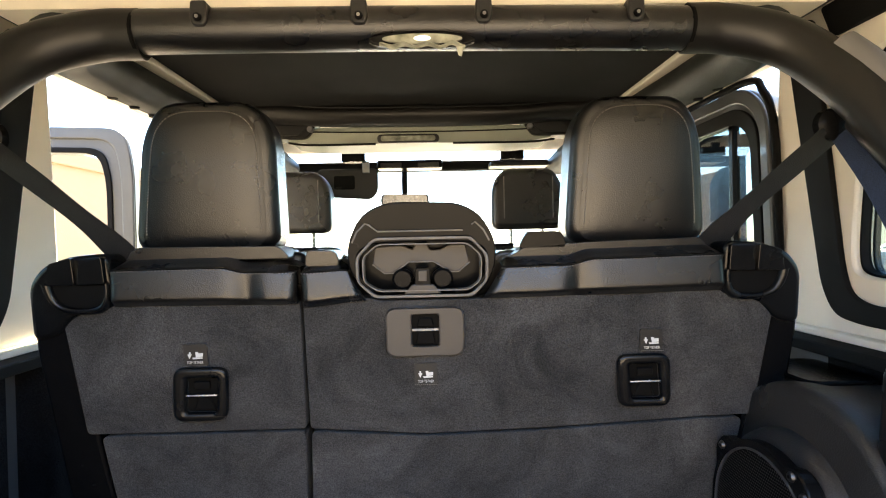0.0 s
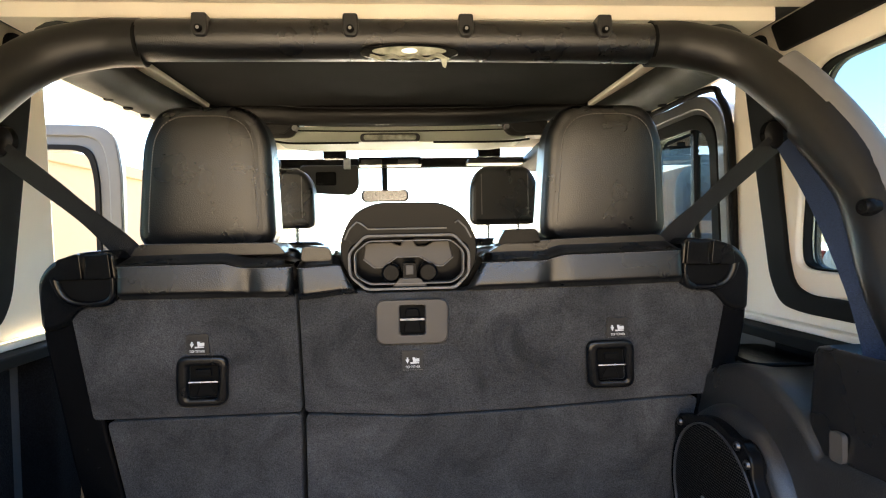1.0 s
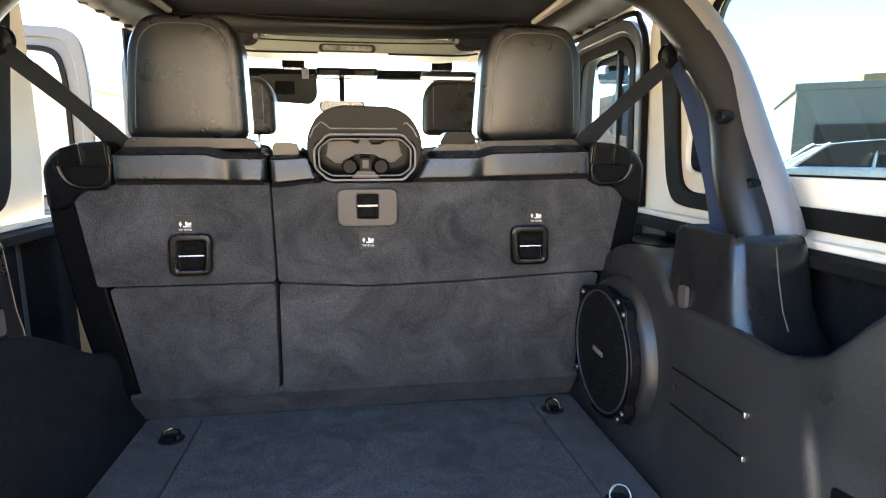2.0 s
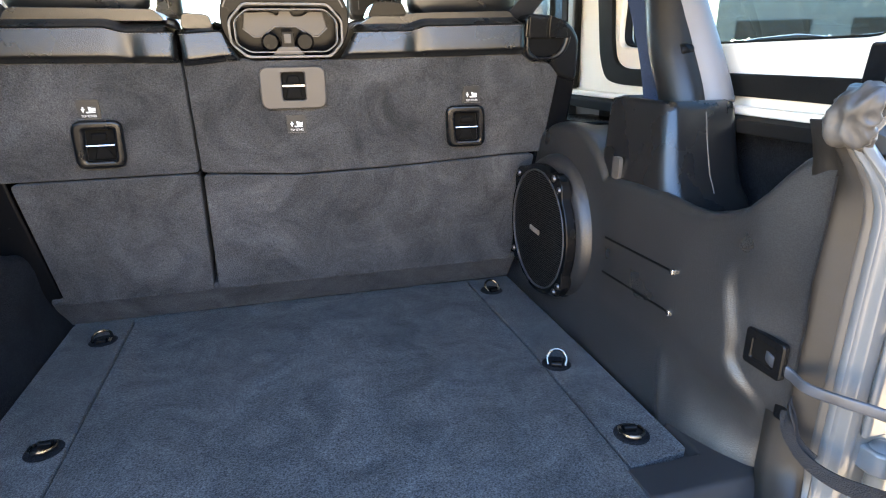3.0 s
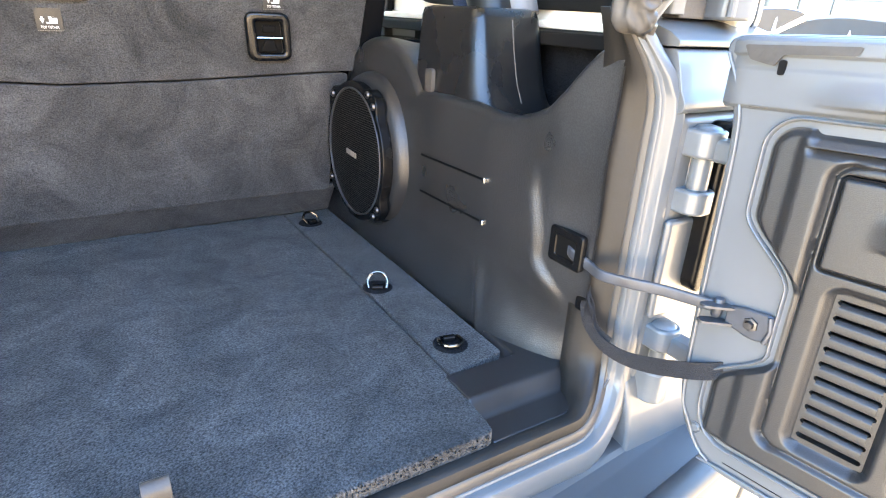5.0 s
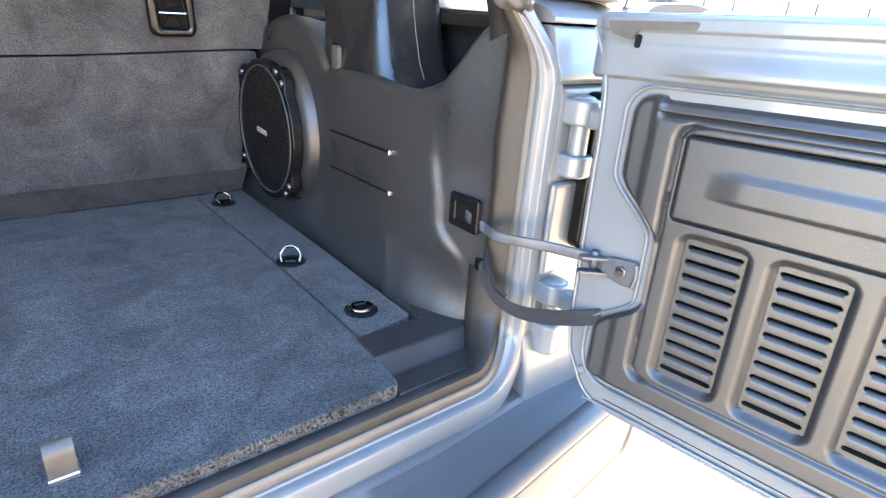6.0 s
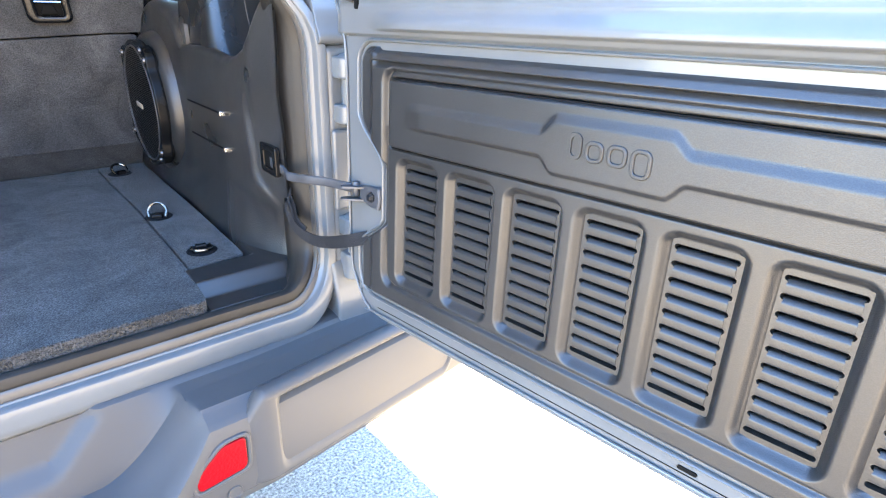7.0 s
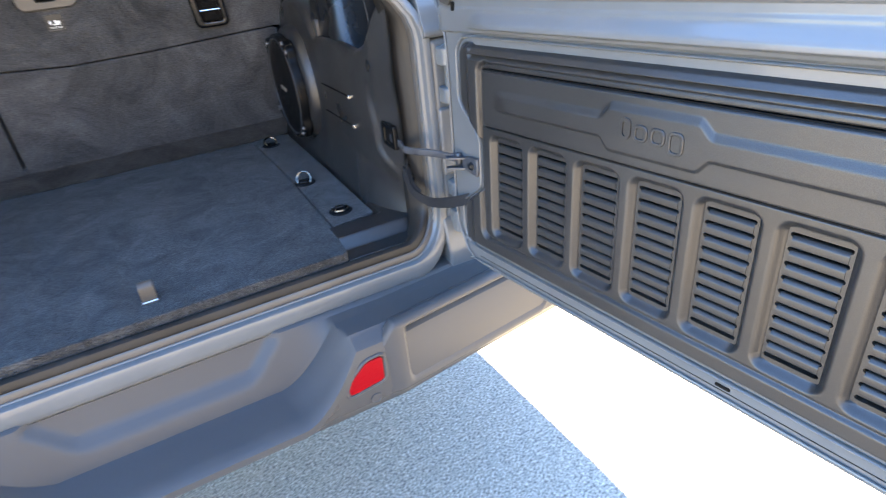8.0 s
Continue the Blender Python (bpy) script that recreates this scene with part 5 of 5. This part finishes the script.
lump_path = spline([(.020, .010, -.040), (.006, .006, -.026), (-.012, .002, -.010), (-.016, -.002, .008), (-.002, -.002, .018), (.014, .0, .012), (.026, .002, .000)], 14)


def crumple(k):
    """Uneven fold of the seal at k along its way."""
    out = []
    for i in range(44):
        a = 2 * math.pi * i / 44
        p = Vector((math.cos(a) * 1.3, math.sin(a) * 1.3, k * 6))
        r = lerp(.010, .022, smooth01(0, .35, k)) - .010 * smooth01(.7, 1, k)
        r *= 1.02 + .45 * noise.noise(p * .8) - .40 * abs(noise.noise(p * 1.25 + Vector((3, 1, 0))))
        out.append((r * math.cos(a), r * 1.15 * math.sin(a)))
    return out


part("lump", sweep(lump_path, crumple, up=(0, 1, 0)), FOAM, ls, angle=80)
part("tube", sweep(spline([(.012, .004, -.012), (.022, -.004, .008), (.040, -.003, .020), (.060, -.002, .030), (.080, -.002, .044), (.098, .0, .070), (.102, .004, .16)], 8), circle(.0115, 16, .0135), up=(0, 1, 0)), SILVER, ls, "smooth grey seal tube")


# ---- hinges, check arm and strap ----
sp = thing("hinge_plate", "smooth grey door-stop plate by the lower hinge", "hinge plate", (.70, .202, .93))
part("plate", box(-.010, .035, -.002, .004, -.06, .06), TAUPE, sp, bevel=0.002)

chk = thing("check_arm", "steel tailgate check arm from the pillar pocket to the gate", "check arm", (.62, .28, .985))
part("socket_frame", ring(rrect(-.026, .040, -.042, .012, .006, 4), rrect(-.012, .026, -.030, .0, .003, 4), -.002, .008, "yz"), SMOOTH, chk, "black socket frame", bevel=0.002).location = (-.0375, -.020, .010)
part("socket_hole", box(-.0365, -.003, -.034, .006, -.020, .010), DARK, chk)
armp = spline([(-.030, -.010, -.003), (-.036, -.026, -.009), (-.028, -.052, -.018), (-.032, -.080, -.020), (-.020, -.115, -.018), (.000, -.155, -.016), (.019, -.212, -.014)], 6)
part("arm", sweep(armp, rrect(-.0030, .0030, -.0078, .0078, .0026, 3)), GUNMETAL, chk, "flat dark steel arm")
part("pin", lathe([(-.012, .0), (-.012, .005), (-.010, .0062), (.010, .0062), (.012, .005), (.012, .0)], (.020, -.217, -.014), "z", 16), GUNMETAL, chk)
GATE = Matrix.Translation((.6487, -.0447, 1.0)) @ pose(0, 0, 0, 0, 0, -84.0) @ pose(0, 0, 0, 0, -2.03, 0) @ pose(0, 0, 0, -3.1, 0, 0)
CHK_INV = Matrix.Translation((-.62, -.28, -.985))


def on_gate(bm):
    bm.transform(CHK_INV @ GATE)
    return bm


for s in (-.010, .010):
    part("fork_leaf", on_gate(prism(rounded([(-.122, -.018), (-.112, -.022), (-.086, .004), (-.086, .010), (-.104, .010), (-.120, -.006)], .004, 3), -.030 + s - .0015, -.030 + s + .0015, "xy")), GUNMETAL, chk, "bent steel leaf")
part("bracket", on_gate(prism(rounded([(-.098, -.040), (-.098, -.018), (-.080, -.014), (-.046, -.012), (-.046, -.044), (-.062, -.049), (-.080, -.045)], .006, 4), .003, .010, "xz")), GUNMETAL, chk, "dark steel bracket", bevel=0.002)
part("bracket_rim", on_gate(sweep([(-.049, .002, -.014), (-.046, .0015, -.030), (-.050, .002, -.046)], circle(.003, 8), up=(0, 1, 0))), GUNMETAL, chk)
part("bolt", on_gate(lathe([(-.004, .0), (-.004, .0045), (.0, .0055), (.0005, .0085), (.004, .0090)], (-.068, 0, -.030), "y", 6)), DULL, chk, "bright bolt")

stp = thing("door_strap", "black woven strap hanging between pillar and tailgate", "strap", (.60, .23, .90))
line = spline([(.002, .000, .022), (-.007, -.012, .008), (-.010, -.026, -.020), (-.006, -.050, -.036), (.004, -.080, -.042), (.015, -.115, -.036), (.026, -.155, -.022), (.038, -.180, -.012), (.052, -.196, -.004)], 7)
part("webbing", sweep(line, lambda k: [(s * .0016 + .0035 * math.sin(k * 9) * (u ** 2) * 1600, u * (.55 + .32 * smooth01(.15, .7, k))) for s, u in ((-1, -.0125), (1, -.0125), (1, -.004), (1, .004), (1, .0125), (-1, .0125), (-1, .004), (-1, -.004))], up=(.15, .2, 1)), WEB, stp)
part("return_fold", sweep([p + Vector((.004, .007, .004)) for p in line[:24]], [(-.0014, -.010), (.0014, -.010), (.0014, .010), (-.0014, .010)], up=(.3, .2, 1)), WEB, stp)
part("anchor", box(-.002, .008, -.012, .012, -.014, .016), SMOOTH, stp, bevel=0.003).location = (-.002, .006, .004)

# ---- tailgate ----
gate = thing("tailgate", "open grey tailgate with a dark moulded inner panel", "tailgate", turn=GATE)
UR = .735          # far edge of the inner panel
PITCH = .1003      # from vent to vent
SLOT_L, SLOT_W = .0040, .0633
SLOT_LOW, SLOT_HIGH = -.1355, .0257


def gate_left(z):
    """Where the inner panel starts, by its height: it makes room for the check arm."""
    return -.096 + .0595 * smooth01(.098, .018, z) * smooth01(-.118, -.060, z)


shell = rounded([(-.178, .281), (-.152, .228), (-.143, .17), (-.141, .04), (-.135, -.15), (-.120, -.198), (-.082, -.240), (.86, -.240), (.88, -.20), (.88, .281)], .03, 5)
hollow = rounded([(-.02, .165), (-.022, .15), (-.022, .10), (-.022, .04), (-.022, -.135), (-.02, -.155), (.0, -.165), (.705, -.165), (.710, -.15), (.710, .165)], .03, 5)
part("shell", ring(shell, hollow, .011, .068, "xz"), SILVER, gate, "grey painted gate shell", bevel=0.007, seg=3)
part("outer_skin", prism([(lerp(u, .35, -.008), lerp(z, .02, -.018)) for u, z in shell], .0685, .085, "xz"), SILVER, gate, "grey painted outer skin", bevel=0.006, seg=3)


def gate_top(u, z):
    """Pressed upper rail of the gate: a rolled edge, a flat, and a long flute that faces the sky."""
    y = .009 - .006 * smooth01(.2800, .2735, z) + .0035 * (smooth01(.2625, .2590, z) - .4 * smooth01(.2500, .2440, z))
    flute = smooth01(-.080, .0, u)
    y -= flute * (.0125 * smooth01(.2425, .2215, z) - .0105 * smooth01(.2170, .2125, z) - .0015 * smooth01(.2125, .2090, z))
    return (u, y + .010 * smooth01(-.150, -.164, u) + .02 * smooth01(.279, .2815, z) + .006 * smooth01(.2095, .2045, z), z)


part("top_rail", sheet(gate_top, steps(-.164, .875, 120), steps(.2045, .2812, 72)), SILVER, gate, "pressed upper rail with a long flute", angle=60)
bead = [(.86, .2015)] + [(-.070 + .0345 * math.cos(radians(a)), .167 + .0345 * math.sin(radians(a))) for a in steps(90, 180, 14)] + [(gate_left(z) - .0085, z) for z in steps(.155, -.150, 48)] + [
    (-.1035, -.160), (-.1010, -.172), (-.0955, -.184), (-.0865, -.194), (-.0740, -.2005), (-.060, -.2025), (.86, -.2025)]
part("panel_bead", sweep([(u, .0110, z) for u, z in bead], circle(.0024, 12, .0060), up=(0, 1, 0)), SILVER, gate, "raised bead round the panel")
part("edge_bead", sweep(spline([(-.165, .008, .262), (-.143, .008, .215), (-.135, .008, .16), (-.133, .008, .04), (-.128, .008, -.14), (-.113, .008, -.188), (-.078, .008, -.2285), (.0, .008, -.230), (.86, .008, -.230)], 6), circle(.0020, 8), up=(0, 1, 0)), SILVER, gate, "raised bead along the edge")
part("hem_gap", sweep([(-.06, .0108, -.2215), (.4, .0108, -.2215), (.86, .0108, -.2215)], circle(.0007, 6), up=(0, 1, 0)), DARK, gate, "fine dark folded seam")
part("drain_slot", prism(rrect(.455, .477, -.2175, -.2125, .0025, 3), .0095, .0125, "xz"), DARK, gate)
for u, z in ((-.103, -.195),):
    plug = part("plug", lathe([(.0085, .0), (.0085, .0045), (.0105, .0065), (.013, .0068)], (u, 0, z), "y", 16), SILVER, gate, "small round plug")
    part("plug_rim", ring(circle(.0082, 20), circle(.0070, 20), .0095, .0125, "xz"), SILVER, plug).location = (u, 0, z)


part("tape_patch", prism(rounded([(-.146, .2705), (-.035, .2715), (-.038, .2630), (-.104, .2620), (-.112, .2500), (-.138, .2560)], .003, 2), .0012, .0034, "xz"), TAPE, gate, "dull protective tape patch")
part("tape_patch", prism(rounded([(-.130, .236), (-.106, .234), (-.108, .207), (-.130, .206)], .003, 2), .0072, .0096, "xz"), TAPE, gate, "dull protective tape patch")
part("drain_slot", prism(rrect(-.108, -.101, .2415, .2565, .0025, 2), .0030, .0065, "xz"), DARK, gate)


def rounded_box(u, z, cu, cz, hu, hz, r):
    """Signed distance to a rectangle with rounded corners."""
    qu, qz = abs(u - cu) - hu + r, abs(z - cz) - hz + r
    return math.hypot(max(qu, 0), max(qz, 0)) + min(max(qu, qz), 0) - r


def panel_w(u, z):
    """Depth of the moulded panel, positive away from the cargo space."""
    cx, cz = max(0.0, gate_left(z) + .026 - u), max(0.0, z - .167)
    e = min(u - gate_left(z), UR - u, .193 - z, z + .193)
    if cx > 0 and cz > 0:
        e = min(e, .026 - math.hypot(cx, cz))
    w = .011 * (1 - smooth01(0, .010, e)) + (.03 if e < -.0006 else 0)
    # low border with a soft slope up to the main field
    w += .0050 * (1 - smooth01(-.070, -.056, u)) * smooth01(-.004, .006, e)
    # two long slopes over the drawer, each falling back in a thin step
    rise = smooth01(-.062, -.050, u)
    w += rise * (.0120 * max(0.0, z - .1755) / .0175 * smooth01(.1745, .1757, z) + .0085 * max(0.0, z - .1650) / .0095 * smooth01(.1757, .1745, z))
    # step round drawer and vents
    d = rounded_box(u, z, .350, .0015, .3815, .1635, .020)
    w += .0045 * (1 - smooth01(-.0030, .0006, d)) + lerp(.0022, .0070, smooth01(.0, -.022, u)) * math.exp(-((d + .001) / lerp(.0022, .0032, smooth01(.0, -.022, u))) ** 2)
    # vents
    if z < .055:
        for i in range(7):
            d = rounded_box(u, z, SLOT_L + SLOT_W / 2 + PITCH * i, -.0545, .0425, .0990, .018)
            w += .0115 * (1 - smooth01(-.0095, .0015, d))
            if abs(u - SLOT_L - SLOT_W / 2 - PITCH * i) < .0335 and abs(z + .0549) < .0880:
                w += .022
    # drawer: raised face with a groove round it, and a bar that widens to a plaque in its middle
    d = rounded_box(u, z, .336, .1045, .3560, .0480, .005)
    w += .009 * math.exp(-(d / .0017) ** 2)
    if d < 0:
        w -= .0060
        k = smooth01(.243, .264, u) * (1 - smooth01(.392, .414, u))
        low, high = lerp(.0905, .0740, k), lerp(.1225, .1380, k)
        bar = smooth01(low - .0035, low + .0030, z) * (1 - smooth01(high - .0100, high + .0035, z))
        w -= .0050 * bar * smooth01(.012, .055, u) * (1 - smooth01(.605, .645, u))
    return w


def gate_grid(uu, z):
    s = max(0.0, 1 - (uu + .096) / .074)
    u = uu + (gate_left(z) + .096) * s
    cu, cz = u - gate_left(z) - .026, z - .167
    if cu < 0 < cz and math.hypot(cu, cz) > .026:
        k = .026 / math.hypot(cu, cz)
        u, z = gate_left(z) + .026 + cu * k, .167 + cz * k
    return (u, panel_w(u, z) - .004, z)


part("inner_panel", sheet(gate_grid, steps(-.096, UR, 420), steps(-.193, .193, 330)), PANEL, gate, "dark moulded plastic inner panel", angle=70)
# Black ring fills the drawer's groove to paint its shade.
part("drawer_gap", ring(rrect(-.0208, .6928, .0557, .1533, .006, 4), rrect(-.0192, .6912, .0573, .1517, .005, 4), .0005, .012, "xz"), DARK, gate, "black ring that puts shade into the gap round the drawer")
slat_me = None
STEP = (SLOT_HIGH - SLOT_LOW) / 9
R_SLOT = .0031
for i in range(7):
    x0, x1 = SLOT_L + PITCH * i, SLOT_L + SLOT_W + PITCH * i
    left, right = [], []
    for k in range(10):
        zc = SLOT_LOW + STEP * k
        for a in steps(-90, 90, 6):
            dx, dz = R_SLOT * math.cos(radians(a)), R_SLOT * math.sin(radians(a))
            left.append((x0 + R_SLOT - dx, zc + dz))
            right.append((x1 - R_SLOT + dx, zc + dz))
    inner = right + left[::-1]
    outer = [(x1 + .0045, z) for _, z in right] + [(x0 - .0045, z) for _, z in left[::-1]]
    for n, dz in ((0, -.006), (len(right) - 1, .006), (len(right), .006), (-1, -.006)):
        outer[n] = (outer[n][0], outer[n][1] + dz)
    vent = part("vent", ring(outer, inner, .0118, .0220, "xz"), PANEL, gate, "vent with horizontal slots")
    # Black sheet stands in for the shade behind the slots.
    part("vent_back", box(x0 - .003, x1 + .003, .0330, .0350, -.146, .036), DARK, vent, "black sheet that puts shade behind the slats")
    for k in range(9):
        zc = SLOT_LOW + STEP * (k + .5)
        h = STEP / 2 - R_SLOT
        if slat_me is None:
            bm = prism(rounded([(-.0014, -h - .0002), (.0110, -h + .0006), (.0110, h + .0014), (.0030, h + .0014), (-.0014, h - .0026)], .0014, 3), -SLOT_W / 2 + R_SLOT - .0005, SLOT_W / 2 - R_SLOT + .0005, "yz")
            ob = solid("slat", bm, PANEL, angle=50)
            slat_me = ob.data
        else:
            ob = new("slat", slat_me)
        ob.parent = vent
        ob.location = ((x0 + x1) / 2, .0122, zc)
# raised maker's mark as plain rounded shapes
for a, b, lo, hi in ((.2830, .3000, .0950, .1235), (.3040, .3255, .0950, .1175), (.3295, .3515, .0950, .1175), (.3555, .3775, .0880, .1175)):
    part("mark_shape", ring(rrect(a, b, lo, hi, .008, 4), rrect(a + .0042, b - .0042, lo + .0042, hi - .0042, .0045, 4), -.0128, -.0080, "xz"), PANEL, gate, "raised plain mark", bevel=0.0010)


def hinge(z0, z1, whole):
    """Cast hinge: blunt D-shaped knuckles over and under a slimmer pin, with leaves to body and gate."""
    h = part("hinge", box(-.004, .030, .010, .046, z0 - .005, z1 - .012), HINGE, gate, "grey painted hinge with a domed cap", bevel=0.004)
    h.matrix_basis = gate.matrix_basis.inverted() @ Matrix.Translation((.690, .160, 0))
    knob = rounded([(-.023, .020), (-.023, -.010), (-.012, -.023), (.012, -.023), (.023, -.010), (.023, .020)], .008, 4)
    part("knuckle", prism(knob, z1 - .040, z1 - .005, "xy"), HINGE, h, bevel=0.004, seg=3)
    part("cap", lathe([(z1 - .006, .018), (z1 - .002, .014), (z1, .006), (z1, .0)], (0, -.001, 0), "z", 20), HINGE, h)
    part("pin", lathe([(z0 + .01, .0135), (z1 - .03, .0135)], (0, -.002, 0), "z", 18), HINGE, h)
    part("knuckle", prism(knob, z0 - .004 if whole else z0 - .04, z0 + .028 if whole else z0 + .012, "xy"), HINGE, h, bevel=0.004, seg=3)
    part("gate_leaf", box(-.010, .020, -.055, -.006, z1 - .042, z1 - .014), HINGE, h, bevel=0.005)
    return h


hinge(1.058, 1.168, True)
hinge(.800, .888, False)

# ---- rear bumper ----
bum = thing("rear_bumper", "black plastic rear bumper with a foot step and red reflectors", "bumper", (0, 0, 0))


def bumper_profile(x):
    """Cross-section (y, z) from the body outwards and down: a sunken foot step in the middle, full height at the ends."""
    a = abs(x)

    def floor_z(y, low):
        """Tread and the sloping end wall of the step pocket."""
        edge = .338 + .014 * smooth01(.10, .04, y)
        k = min(1.0, max(0.0, 1 - (edge - a) / .135))
        return lerp(low, .6745, k ** 1.65)

    def recess(z):
        """Shallow second recess in the middle of the riser, with slanted ends."""
        return .020 * smooth01(.016, -.016, a - (.158 + (z - .604) * .97)) * smooth01(.590, .622, z)

    foot = floor_z(.108, .560)
    out = [(.240, .6885), (.176, .6862), (.158 + recess(.668), .6850), (.142 + recess(.668), .6832), (.1365 + recess(.668), .6800)]
    for i in range(1, 15):
        z = lerp(.6775, foot, i / 14)
        out.append((.135 - .026 * i / 14 + recess(z), z))
    t = (floor_z(.04, .55) - .55) / .1245
    for y, low in ((.103, .5585), (.088, .556), (.070, .5535), (.052, .551)):
        out.append((y, floor_z(y, low)))
    out += [(lerp(.030, .046, t), lerp(.548, .6675, t)), (lerp(.004, .030, t), lerp(.545, .6615, t)), (lerp(-.007, .0205, t), lerp(.538, .6535, t)), (lerp(-.006, .0165, t), lerp(.522, .641, t)),
            (.0155, lerp(.512, .58, t)), (.0155, lerp(.508, .535, t)), (.019, .512), (.030, .500), (.050, .468), (.20, .455)]
    return [(y + .13 * max(0.0, a - .456) * smooth01(.20, .09, y), z) for y, z in out]


xs = steps(-.92, .92, 460)
part("beam", sheet(lambda x, i: (x, *bumper_profile(x)[i]), xs, range(33)), BUMPER, bum, angle=30)


def cap_section(x):
    """Corner cap (y, z) from its back over the crest and the framed recess to the foot; it rises out of the beam at its inner end."""
    rise = smooth01(.396, .447, x)
    deep = smooth01(.452, .470, x) * (1 - smooth01(.846, .868, x))
    low = .512 + .100 * smooth01(.835, .915, x)
    crest = lerp(.650, .694, smooth01(.397, .438, x)) - .05 * smooth01(.86, .93, x)
    face = .011 + .020 * (1 - rise ** .5)
    out = [(.085, crest - .045), (.066, crest - .032), (.055, crest - .019), (.046, crest - .009), (.036, crest - .0035), (face + .010, crest - .0025), (face + .0045, crest - .0065), (face + .0012, crest - .011),
           (face, crest - .0155), (face + .001 * deep, crest - .0185), (face + .013 * deep, crest - .0215), (face + .0175 * deep, crest - .027)]
    for k in steps(0, 1, 7):
        out.append((face + .0175 * deep, lerp(crest - .034, low + .062, k)))
    out += [(face + .0168 * deep, low + .050), (face + .0130 * deep, low + .040), (face + .0065 * deep, low + .028), (face + .0018 * deep, low + .019), (face + .0002, low + .013), (face + .0004, low + .006), (face + .004, low), (face + .02, low - .004), (.09, low - .004)]
    return [(y + .13 * (x - .456), z) for y, z in out]


cap_xs = steps(.394, .475, 60) + steps(.475, .835, 60)[1:] + steps(.835, .925, 50)[1:]
for sign in (1, -1):
    part("corner_cap", sheet(lambda x, i: (sign * x, *cap_section(x)[i]), cap_xs, range(len(cap_section(.5)))), BUMPER, bum, "raised black corner cap with a framed recess", angle=60)
    o = [(sign * .3215, .557), (sign * .392, .566), (sign * .3985, .573), (sign * .4000, .626), (sign * .364, .6245), (sign * .3185, .584)]
    rf = part("reflector", prism(rounded(o, .009, 4), .0120, .03, "xz"), RED, bum, "red reflector", bevel=0.002)
    rim = [(lerp(x, sign * .362, -.14), lerp(z, .593, -.17)) for x, z in o]
    part("reflector_rim", sweep([(x, .0155, z) for x, z in rounded(rim, .013, 4)], circle(.0038, 10), up=(0, 1, 0), closed=True), BUMPER, rf)
    part("sensor", lathe([(.004, .0122), (-.0004, .0122), (-.0011, .0116), (-.0011, .0110), (-.0002, .0104), (.0003, .0098), (-.0003, .0), ], (0, 0, 0), "y", 28), BUMPER, bum, "round parking sensor").location = (sign * .3735, .0145, .524)
